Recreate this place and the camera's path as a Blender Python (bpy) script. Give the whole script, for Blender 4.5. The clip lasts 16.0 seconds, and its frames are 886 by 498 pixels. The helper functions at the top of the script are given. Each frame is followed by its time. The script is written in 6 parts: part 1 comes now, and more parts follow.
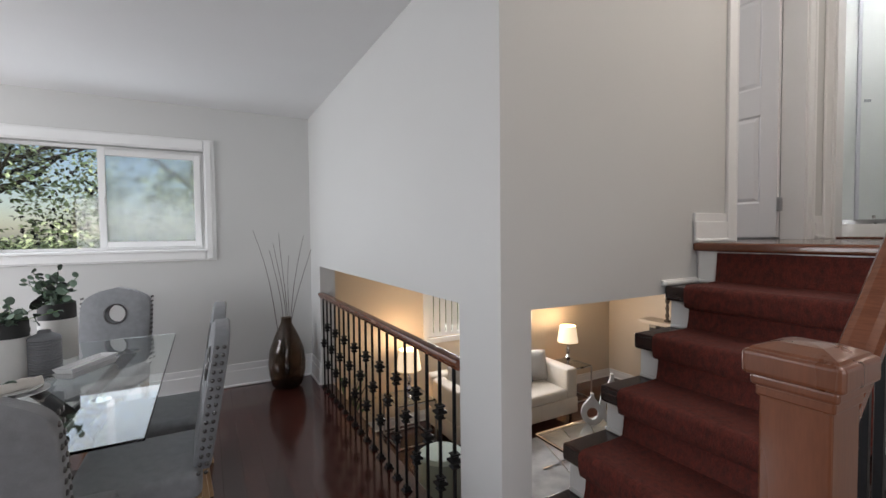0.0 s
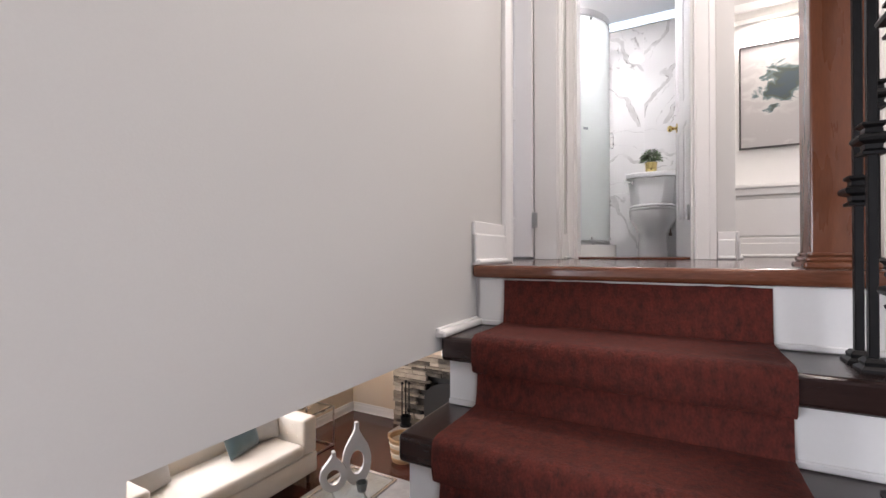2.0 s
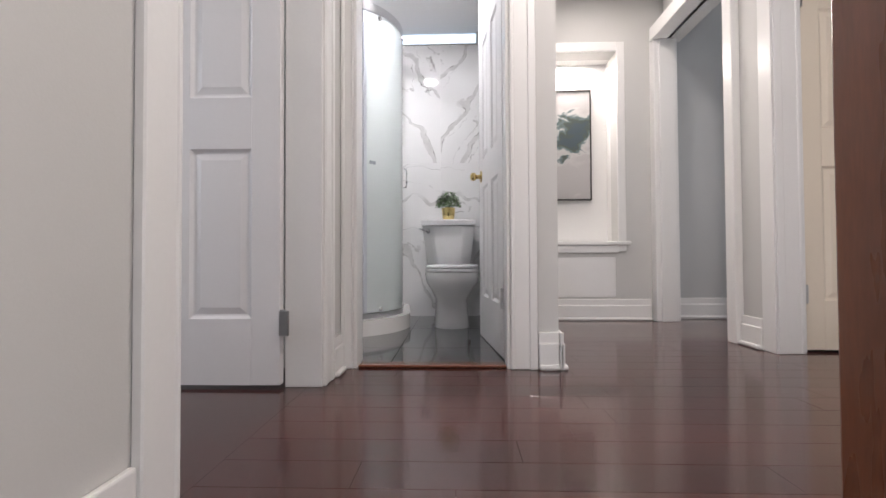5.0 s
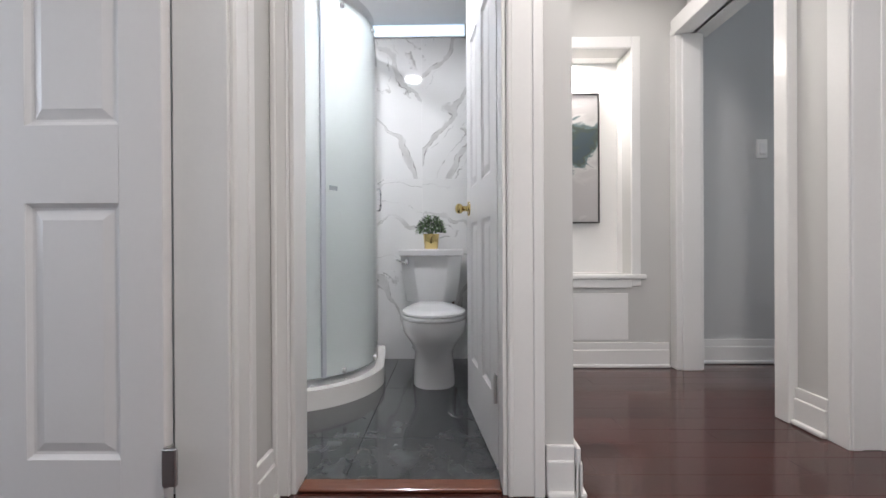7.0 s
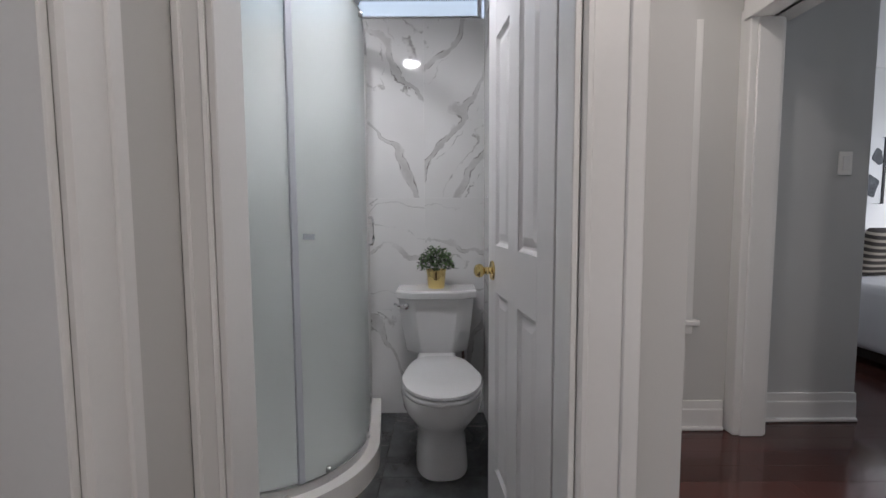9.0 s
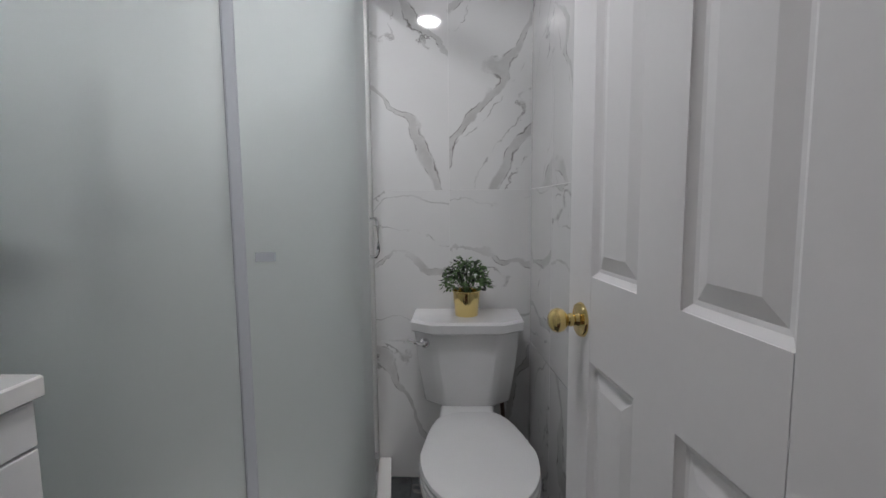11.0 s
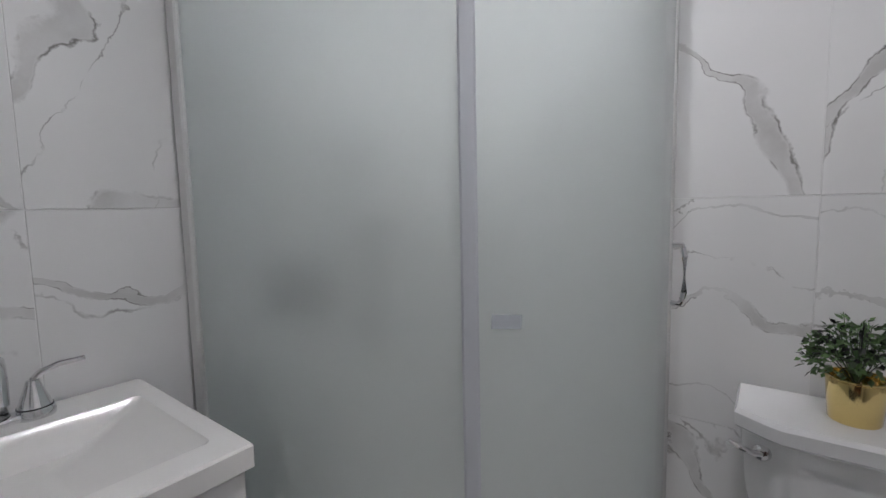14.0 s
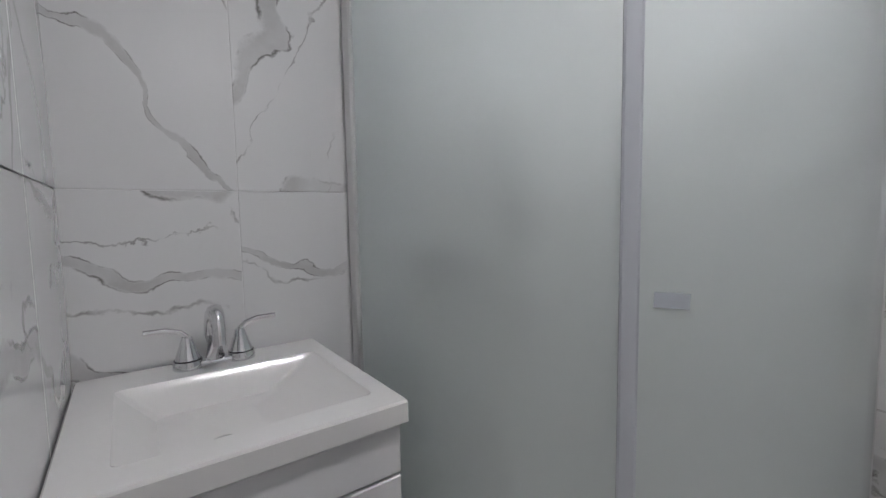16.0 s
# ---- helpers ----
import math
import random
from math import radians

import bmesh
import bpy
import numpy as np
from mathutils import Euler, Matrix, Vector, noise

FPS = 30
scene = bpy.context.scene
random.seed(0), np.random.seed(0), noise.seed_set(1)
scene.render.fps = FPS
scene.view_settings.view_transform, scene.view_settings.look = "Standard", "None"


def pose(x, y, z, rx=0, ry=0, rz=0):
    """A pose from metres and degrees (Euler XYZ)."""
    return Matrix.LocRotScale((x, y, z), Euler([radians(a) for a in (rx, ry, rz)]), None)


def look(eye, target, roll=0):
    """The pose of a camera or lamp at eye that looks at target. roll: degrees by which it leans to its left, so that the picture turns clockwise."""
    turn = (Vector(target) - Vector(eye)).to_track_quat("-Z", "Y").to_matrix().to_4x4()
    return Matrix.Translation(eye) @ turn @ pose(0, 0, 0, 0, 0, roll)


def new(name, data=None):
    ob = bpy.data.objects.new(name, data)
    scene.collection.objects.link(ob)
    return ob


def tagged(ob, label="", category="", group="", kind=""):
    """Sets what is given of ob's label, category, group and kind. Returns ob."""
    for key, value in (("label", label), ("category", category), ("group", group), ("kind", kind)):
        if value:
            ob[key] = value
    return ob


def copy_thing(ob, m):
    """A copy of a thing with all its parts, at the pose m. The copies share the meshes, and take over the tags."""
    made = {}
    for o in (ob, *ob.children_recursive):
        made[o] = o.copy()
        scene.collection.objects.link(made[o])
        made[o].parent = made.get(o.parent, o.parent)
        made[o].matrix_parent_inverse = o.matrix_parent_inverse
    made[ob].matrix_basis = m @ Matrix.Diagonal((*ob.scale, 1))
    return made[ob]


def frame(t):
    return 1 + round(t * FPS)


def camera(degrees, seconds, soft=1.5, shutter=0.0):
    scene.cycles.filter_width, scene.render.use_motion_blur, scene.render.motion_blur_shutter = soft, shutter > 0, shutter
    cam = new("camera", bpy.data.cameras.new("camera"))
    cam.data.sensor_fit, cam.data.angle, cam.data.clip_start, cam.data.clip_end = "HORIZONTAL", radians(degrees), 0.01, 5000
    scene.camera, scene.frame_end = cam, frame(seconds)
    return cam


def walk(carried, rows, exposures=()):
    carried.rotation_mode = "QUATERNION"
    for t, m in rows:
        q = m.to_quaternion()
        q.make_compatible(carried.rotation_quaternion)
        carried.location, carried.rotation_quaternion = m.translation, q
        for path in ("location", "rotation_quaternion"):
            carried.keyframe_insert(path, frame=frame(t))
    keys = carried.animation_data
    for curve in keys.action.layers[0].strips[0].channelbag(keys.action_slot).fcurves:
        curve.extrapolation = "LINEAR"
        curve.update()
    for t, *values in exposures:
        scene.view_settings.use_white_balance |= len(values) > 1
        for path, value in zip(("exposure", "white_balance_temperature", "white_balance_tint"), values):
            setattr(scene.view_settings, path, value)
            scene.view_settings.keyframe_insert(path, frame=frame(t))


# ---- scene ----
cam = camera(91.3, 16.0)
PATH = [
    (0, (0.347, 0.317, 1.5), (1.309, 2.069, 1.43), -0.6),
    (0.5, (0.477, 0.585, 1.514), (1.645, 2.208, 1.472), -0.4),
    (1, (0.682, 0.764, 1.493), (2.055, 2.217, 1.465), -0.4),
    (1.5, (0.915, 0.91, 1.502), (2.477, 2.158, 1.497), -0.3),
    (2, (1.185, 1.03, 1.488), (2.943, 1.982, 1.5), -0.1),
    (2.5, (1.416, 1.086, 1.508), (3.325, 1.682, 1.55), 0.1),
    (3, (1.675, 1.078, 1.562), (3.645, 1.419, 1.623), -0.2),
    (3.5, (1.829, 1.093, 1.632), (3.813, 1.332, 1.702), -0.2),
    (4, (1.982, 1.153, 1.716), (3.975, 1.309, 1.79), -0.2),
    (4.2, (2.033, 1.176, 1.756), (4.028, 1.295, 1.828), -0.2),
    (6.3, (2.556, 1.151, 2.048), (4.555, 1.19, 2.073), -0.3),
    (6.5, (2.622, 1.156, 2.063), (4.621, 1.186, 2.083), -0.3),
    (7, (2.719, 1.124, 2.189), (4.719, 1.15, 2.183), -0.3),
    (7.5, (2.841, 1.158, 2.251), (4.84, 1.169, 2.217), -0.2),
    (8, (2.952, 1.204, 2.381), (4.95, 1.212, 2.311), -0.0),
    (8.5, (3.095, 1.202, 2.443), (5.091, 1.215, 2.328), -0.2),
    (9, (3.247, 1.192, 2.549), (5.242, 1.198, 2.398), -0.3),
    (9.2, (3.274, 1.187, 2.582), (5.267, 1.206, 2.419), -0.3),
    (11.3, (3.994, 1.271, 2.58), (5.982, 1.36, 2.376), -0.6),
    (11.5, (4.06, 1.274, 2.584), (6.046, 1.381, 2.368), -0.6),
    (12, (4.169, 1.27, 2.594), (6.143, 1.512, 2.38), -0.9),
    (12.5, (4.219, 1.296, 2.609), (6.164, 1.709, 2.401), -0.9),
    (13, (4.25, 1.335, 2.614), (6.146, 1.938, 2.414), -1.0),
    (13.5, (4.265, 1.365, 2.625), (6.051, 2.245, 2.43), -1.3),
    (14, (4.271, 1.392, 2.636), (5.862, 2.589, 2.448), -1.2),
    (14.5, (4.258, 1.398, 2.654), (5.645, 2.826, 2.46), -1.3),
    (15, (4.247, 1.408, 2.644), (5.508, 2.95, 2.466), -1.3),
    (15.5, (4.243, 1.41, 2.629), (5.448, 2.996, 2.453), -1.2),
    (16, (4.239, 1.41, 2.594), (5.415, 3.018, 2.427), -1.0),
]
EXPOSURES = [(0.0, -0.38, 6550, 13), (1.0, -0.02, 6500, 15), (1.5, 0.14, 6450, 17), (3.2, 0.40, 6550, 20), (4.2, 0.12, 6500, 19), (6.5, -0.13, 6150, 13), (7.5, -0.2, 6150, 13), (9.0, -1.03, 6250, 15), (11.5, -1.1, 6250, 13), (14.0, -1.1, 6250, 15), (16.0, -1.05, 6250, 15)]
walk(cam, [(t, look(eye, target, roll)) for t, eye, target, roll in PATH], EXPOSURES)

# ---- light ----
world = bpy.data.worlds.new("sky")
scene.world = world
world.use_nodes = True
sky = world.node_tree.nodes.new("ShaderNodeTexSky")
sky.sky_type, sky.sun_disc = "NISHITA", False
sky.sun_elevation, sky.sun_rotation = radians(48), radians(200)
background = world.node_tree.nodes["Background"]
background.inputs["Strength"].default_value = 0.15
world.node_tree.links.new(sky.outputs["Color"], background.inputs["Color"])


def lamp(name, kind, power, m, size=0.3, size_y=None, color=(1, 1, 1)):
    data = bpy.data.lights.new(name, kind)
    data.energy, data.color = power, color
    if kind == "AREA":
        data.shape, data.size = ("RECTANGLE", size) if size_y else ("DISK", size)
        if size_y:
            data.size_y = size_y
    elif kind == "SUN":
        data.angle = size
    else:
        data.shadow_soft_size = size
    ob = new(name, data)
    ob.matrix_world = m
    return ob


lamp("sun", "SUN", 4.5, look((-5, -11, 20), (0, 0, 0)), radians(0.6), color=(1.0, 0.95, 0.88))
# daylight: dining and living windows; the other four are unseen, added to brighten
lamp("window_light_dining", "AREA", 10, look((-0.44, 5.04, 1.85), (-0.5, 0, 1.0)), 1.9, 0.95, (0.82, 0.91, 1.0))
lamp("added_daylight_south", "AREA", 58, look((-0.8, -2.16, 1.6), (-0.2, 4, 1.3)), 2.6, 1.5, (0.93, 0.96, 1.0))
lamp("added_daylight_west", "AREA", 120, look((-3.36, 3.65, 1.6), (2, 3.4, 1.3)), 2.0, 1.5, (0.93, 0.96, 1.0))
lamp("window_light_living", "AREA", 70, look((4.07, 5.86, 0.52), (4.07, 0, -0.4)), 1.6, 0.9, (0.92, 0.96, 1.0))
lamp("added_daylight_bedroom", "AREA", 32, look((6.05, -3.58, 2.92), (6.0, 0, 2.2)), 1.6, 1.1, (0.92, 0.96, 1.0))
lamp("added_daylight_small_bedroom", "AREA", 22, look((3.25, 4.17, 2.9), (3.4, 0, 2.4)), 1.1, 1.2, (0.93, 0.96, 1.0))
# ceiling lamps; bath and niche are inferred, the rest unseen, added to brighten
for name, power, x, y, z, size in (
    # set away from its fitting, to reach the open bedroom door
    ("hall_added_lamp", 27, 3.05, 0.55, 3.82, 0.16),
    ("bath_downlight", 12.5, 4.66, 1.43, 3.675, 0.12),
    ("shower_added_lamp", 10, 5.15, 2.0, 3.675, 0.12),
    ("niche_downlight", 11, 5.56, 0.30, 3.405, 0.10),
    ("stair_added_lamp", 12, 1.9, 0.2, 3.82, 0.16),
    ("hall_end_added_lamp", 8, 4.85, 0.20, 3.82, 0.16),
):
    down = lamp(name, "AREA", power, look((x, y, z), (x, y + 0.0001, 0)), size, None, (1.0, 0.985, 0.975) if name in ("bath_downlight", "shower_added_lamp") else (1.0, 0.91, 0.81))
    if name == "bath_downlight":
        down.data.spread = radians(165)

# ---- materials ----


def material(name, color, rough=0.5, metal=0.0, spread=0.06, scale=6.0, fine=120.0, bump=0.05, coat=0.0, sheen=0.0, island=0.0, obj=0.0, stretch=(1, 1, 1)):
    """A principled surface with two scales of variation in colour and a fine relief."""
    m = bpy.data.materials.new(name)
    m.use_nodes = True
    nodes, links = m.node_tree.nodes, m.node_tree.links
    bsdf = nodes["Principled BSDF"]
    bsdf.inputs["Metallic"].default_value = metal
    bsdf.inputs["Coat Weight"].default_value = coat
    bsdf.inputs["Coat Roughness"].default_value = 0.08
    bsdf.inputs["Sheen Weight"].default_value = sheen
    coord, mapping = nodes.new("ShaderNodeTexCoord"), nodes.new("ShaderNodeMapping")
    mapping.inputs["Scale"].default_value = stretch
    links.new(coord.outputs["Object"], mapping.inputs["Vector"])
    big, small = nodes.new("ShaderNodeTexNoise"), nodes.new("ShaderNodeTexNoise")
    for n, s, d in ((big, scale, 4), (small, fine, 3)):
        n.inputs["Scale"].default_value, n.inputs["Detail"].default_value = s, d
        links.new(mapping.outputs["Vector"], n.inputs["Vector"])
    mix = nodes.new("ShaderNodeMix")
    mix.data_type = "FLOAT"
    mix.inputs["Factor"].default_value = 0.4
    links.new(big.outputs["Fac"], mix.inputs["A"])
    links.new(small.outputs["Fac"], mix.inputs["B"])
    value = mix.outputs["Result"]
    for use, node, out in ((island, "ShaderNodeNewGeometry", "Random Per Island"), (obj, "ShaderNodeObjectInfo", "Random")):
        if use:
            src, add = nodes.new(node), nodes.new("ShaderNodeMath")
            sub, mul = nodes.new("ShaderNodeMath"), nodes.new("ShaderNodeMath")
            sub.operation, mul.operation = "SUBTRACT", "MULTIPLY"
            sub.inputs[1].default_value, mul.inputs[1].default_value = 0.5, use
            links.new(src.outputs[out], sub.inputs[0])
            links.new(sub.outputs[0], mul.inputs[0])
            links.new(mul.outputs[0], add.inputs[0])
            links.new(value, add.inputs[1])
            value = add.outputs[0]
    ramp = nodes.new("ShaderNodeMapRange")
    ramp.inputs["From Min"].default_value, ramp.inputs["From Max"].default_value = 0.3, 0.7
    ramp.inputs["To Min"].default_value, ramp.inputs["To Max"].default_value = 1 - spread, 1 + spread
    ramp.clamp = False
    links.new(value, ramp.inputs["Value"])
    tint = nodes.new("ShaderNodeVectorMath")
    tint.operation = "SCALE"
    tint.inputs[0].default_value = color
    links.new(ramp.outputs["Result"], tint.inputs["Scale"])
    links.new(tint.outputs["Vector"], bsdf.inputs["Base Color"])
    r = nodes.new("ShaderNodeMapRange")
    r.inputs["To Min"].default_value, r.inputs["To Max"].default_value = max(0.02, rough - 0.08 * rough - 0.02), min(1, rough + 0.08 * rough + 0.02)
    links.new(big.outputs["Fac"], r.inputs["Value"])
    links.new(r.outputs["Result"], bsdf.inputs["Roughness"])
    if bump:
        b = nodes.new("ShaderNodeBump")
        b.inputs["Strength"].default_value, b.inputs["Distance"].default_value = bump, 0.004
        links.new(small.outputs["Fac"], b.inputs["Height"])
        links.new(b.outputs["Normal"], bsdf.inputs["Normal"])
    return m


def marble(name, base, vein, rough, lean=35.0, scale=3.2, width=0.05, gate_at=(0.42, 0.56), amount=0.9, shift_by=(7.3, 5.1, 3.7), cloud=0.04):
    """Polished veined stone: soft grey bands with dark broken edges that run along one lean; each tile takes another cut of it."""
    m = bpy.data.materials.new(name)
    m.use_nodes = True
    nodes, links = m.node_tree.nodes, m.node_tree.links
    bsdf = nodes["Principled BSDF"]
    bsdf.inputs["Roughness"].default_value = rough
    bsdf.inputs["Coat Weight"].default_value = 0.4
    bsdf.inputs["Coat Roughness"].default_value = 0.04

    def noise_at(vec, s, detail, r=0.5):
        n = nodes.new("ShaderNodeTexNoise")
        n.inputs["Scale"].default_value, n.inputs["Detail"].default_value, n.inputs["Roughness"].default_value = s, detail, r
        links.new(vec, n.inputs["Vector"])
        return n

    def math_(op, x, y=None):
        n = nodes.new("ShaderNodeMath")
        n.operation = op
        for k, v in enumerate((x, y)):
            if v is None:
                continue
            if isinstance(v, (int, float)):
                n.inputs[k].default_value = v
            else:
                links.new(v, n.inputs[k])
        return n.outputs[0]

    def ramp(v, a0, a1, b0, b1):
        n = nodes.new("ShaderNodeMapRange")
        for key, val in (("From Min", a0), ("From Max", a1), ("To Min", b0), ("To Max", b1)):
            n.inputs[key].default_value = val
        links.new(v, n.inputs["Value"])
        return n.outputs["Result"]

    coord, info = nodes.new("ShaderNodeTexCoord"), nodes.new("ShaderNodeObjectInfo")
    shift = nodes.new("ShaderNodeVectorMath")
    shift.operation = "MULTIPLY_ADD"
    links.new(info.outputs["Random"], shift.inputs[0])
    shift.inputs[1].default_value = shift_by
    links.new(coord.outputs["Object"], shift.inputs[2])
    turn = nodes.new("ShaderNodeMapping")
    turn.inputs["Rotation"].default_value = (0, radians(lean), 0)
    links.new(shift.outputs["Vector"], turn.inputs["Vector"])
    squeeze = nodes.new("ShaderNodeMapping")
    squeeze.inputs["Scale"].default_value = (1.0, 1.0, 0.30)
    links.new(turn.outputs["Vector"], squeeze.inputs["Vector"])
    wob = noise_at(shift.outputs["Vector"], 9.0, 6, 0.6)
    warped = nodes.new("ShaderNodeVectorMath")
    warped.operation = "MULTIPLY_ADD"
    warped.inputs[1].default_value = (0.085, 0.085, 0.085)
    links.new(wob.outputs["Color"], warped.inputs[0])
    links.new(squeeze.outputs["Vector"], warped.inputs[2])
    # long streaks: bands at even steps across the lean, bent by slow and fast noise
    across = nodes.new("ShaderNodeSeparateXYZ")
    links.new(turn.outputs["Vector"], across.inputs[0])
    slow = noise_at(shift.outputs["Vector"], 2.4, 2).outputs["Fac"]
    bent = math_("ADD", across.outputs["X"], math_("ADD", math_("MULTIPLY", math_("SUBTRACT", slow, 0.5), 0.42), math_("MULTIPLY", wob.outputs["Fac"], 0.07)))
    step = math_("SUBTRACT", math_("FRACT", math_("MULTIPLY", bent, scale)), 0.5)
    swell = ramp(noise_at(squeeze.outputs["Vector"], 4.5, 3).outputs["Fac"], 0.40, 0.66, 0.10, 1.0)
    gap = math_("DIVIDE", math_("ABSOLUTE", step), math_("MULTIPLY", swell, width))
    band = ramp(gap, 0.55, 1.05, 1, 0)
    line = ramp(math_("ABSOLUTE", math_("SUBTRACT", gap, 0.85)), 0.02, 0.22, 1, 0)
    broken = ramp(noise_at(shift.outputs["Vector"], 16, 4).outputs["Fac"], 0.42, 0.60, 0, 1)
    # a few hair veins that cross the bands
    field = noise_at(warped.outputs["Vector"], 3.6, 1.5, 0.45).outputs["Fac"]
    hair = math_("MULTIPLY", ramp(math_("ABSOLUTE", math_("SUBTRACT", field, 0.5)), 0.001, 0.006, 0.7, 0), broken)
    gate = noise_at(shift.outputs["Vector"], 2.6, 2)
    g = ramp(gate.outputs["Fac"], gate_at[0], gate_at[1], 0, 1)
    grain = ramp(wob.outputs["Fac"], 0.35, 0.65, 0.20, 0.44)
    dark = math_("MAXIMUM", math_("MAXIMUM", math_("MULTIPLY", band, grain), math_("MULTIPLY", line, broken)), hair)
    fac = math_("MULTIPLY", math_("MULTIPLY", dark, g), amount)
    mix = nodes.new("ShaderNodeMix")
    mix.data_type = "RGBA"
    links.new(fac, mix.inputs["Factor"])
    tint = nodes.new("ShaderNodeVectorMath")
    tint.operation = "SCALE"
    tint.inputs[0].default_value = base
    links.new(ramp(wob.outputs["Fac"] if cloud > 0.1 else gate.outputs["Fac"], 0.3, 0.7, 1 - cloud, 1 + cloud), tint.inputs["Scale"])
    links.new(tint.outputs["Vector"], mix.inputs["A"])
    mix.inputs["B"].default_value = (*vein, 1)
    links.new(mix.outputs["Result"], bsdf.inputs["Base Color"])
    return m


def glass(name, tint=(1, 1, 1), rough=0.0, ior=1.45, through_=1.0):
    m = bpy.data.materials.new(name)
    m.use_nodes = True
    bsdf = m.node_tree.nodes["Principled BSDF"]
    bsdf.inputs["Base Color"].default_value = (*tint, 1)
    bsdf.inputs["Transmission Weight"].default_value = through_
    bsdf.inputs["Roughness"].default_value = rough
    bsdf.inputs["IOR"].default_value = ior
    return m


def glow(name, color, strength):
    m = bpy.data.materials.new(name)
    m.use_nodes = True
    bsdf = m.node_tree.nodes["Principled BSDF"]
    bsdf.inputs["Base Color"].default_value = (*color, 1)
    bsdf.inputs["Emission Color"].default_value = (*color, 1)
    bsdf.inputs["Emission Strength"].default_value = strength
    return m


PAINT = material("wall_paint", (0.60, 0.60, 0.585), 0.6, spread=0.02, scale=1.5, fine=260, bump=0.05)
CREAM = material("warm_paint", (0.66, 0.56, 0.44), 0.6, spread=0.02, scale=1.5, fine=260, bump=0.05)
COOL = material("bedroom_paint", (0.52, 0.53, 0.53), 0.6, spread=0.02, scale=1.5, fine=260, bump=0.05)
CEIL = material("ceiling_paint", (0.78, 0.78, 0.78), 0.8, spread=0.02, scale=2, fine=180, bump=0.08)
TRIM = material("white_trim_paint", (0.80, 0.80, 0.79), 0.3, spread=0.02, scale=4, fine=90, bump=0.03)
DOORW = material("white_door_paint", (0.80, 0.79, 0.79), 0.32, spread=0.015, scale=3, fine=70, bump=0.03)
DOORC = material("cream_door_paint", (0.78, 0.70, 0.58), 0.35, spread=0.02, scale=3, fine=70, bump=0.03)
PLANK = material("dark_cherry_floor", (0.060, 0.017, 0.013), 0.15, spread=0.30, scale=3.5, fine=60, bump=0.02, coat=0.35, obj=0.5, stretch=(8, 1, 8))
PLANKS = material("dark_cherry_floor_far", (0.060, 0.017, 0.013), 0.17, spread=0.30, scale=3.5, fine=60, bump=0.02, coat=0.35, island=0.5, stretch=(8, 1, 8))
TREAD = material("espresso_tread", (0.030, 0.015, 0.013), 0.25, spread=0.2, scale=4, fine=50, bump=0.02, coat=0.2, stretch=(8, 1, 8))
OAK = material("reddish_oak", (0.150, 0.052, 0.024), 0.28, spread=0.26, scale=3.5, fine=40, bump=0.03, coat=0.3, stretch=(6, 6, 0.8))
OAKY = material("reddish_oak_along", (0.155, 0.054, 0.027), 0.26, spread=0.30, scale=5, fine=40, bump=0.03, coat=0.3, stretch=(6, 0.8, 6))
CARPET = material("maroon_carpet", (0.092, 0.0155, 0.0095), 0.95, spread=0.6, scale=55, fine=190, bump=1.0, stretch=(1, 1, 0.6))
IRON = material("black_iron", (0.012, 0.012, 0.013), 0.42, metal=0.6, spread=0.15, scale=20, fine=160, bump=0.08)
CHROME = material("chrome", (0.75, 0.75, 0.76), 0.10, metal=1, spread=0.02, bump=0)
STEEL = material("brushed_steel", (0.55, 0.55, 0.55), 0.28, metal=1, spread=0.05, bump=0.01)
BRASS = material("polished_brass", (0.74, 0.58, 0.25), 0.12, metal=1, spread=0.03, bump=0)
CERAMIC = material("white_ceramic", (0.82, 0.82, 0.82), 0.08, spread=0.01, bump=0, coat=0.5)
RESIN = material("white_sink_resin", (0.80, 0.79, 0.77), 0.16, spread=0.01, bump=0, coat=0.3)
LACQUER = material("white_lacquer", (0.80, 0.80, 0.80), 0.25, spread=0.01, bump=0)
GROUT = material("white_grout", (0.78, 0.78, 0.77), 0.8, spread=0.05, bump=0.1)
TILE = marble("white_marble_diagonal", (0.76, 0.76, 0.755), (0.165, 0.155, 0.145), 0.07, 34, 3.9, 0.115, (0.27, 0.41), 0.9)
TILEM = marble("white_marble_other_lean", (0.76, 0.76, 0.755), (0.165, 0.155, 0.145), 0.07, -30, 3.9, 0.115, (0.27, 0.41), 0.9)
TILEH = marble("white_marble_level", (0.76, 0.76, 0.755), (0.165, 0.155, 0.145), 0.07, 84, 4.3, 0.11, (0.28, 0.42), 0.9)
TILEF = marble("dark_marble_tile", (0.060, 0.064, 0.066), (0.30, 0.28, 0.25), 0.10, 48, 1.7, 0.012, (0.40, 0.54), 0.75, cloud=0.5)
DARK = material("shadow_gap", (0.02, 0.015, 0.012), 0.7, bump=0)
CLEAR = glass("clear_glass", (0.96, 0.98, 0.97))
TGLASS = glass("table_glass", (0.90, 0.96, 0.94))
FROST = glass("frosted_glass", (0.878, 0.935, 0.925), 0.29, 1.3, 0.72)
AMBER = glass("smoked_brown_glass", (0.34, 0.25, 0.18), 0.02)

# ---- building tools ----


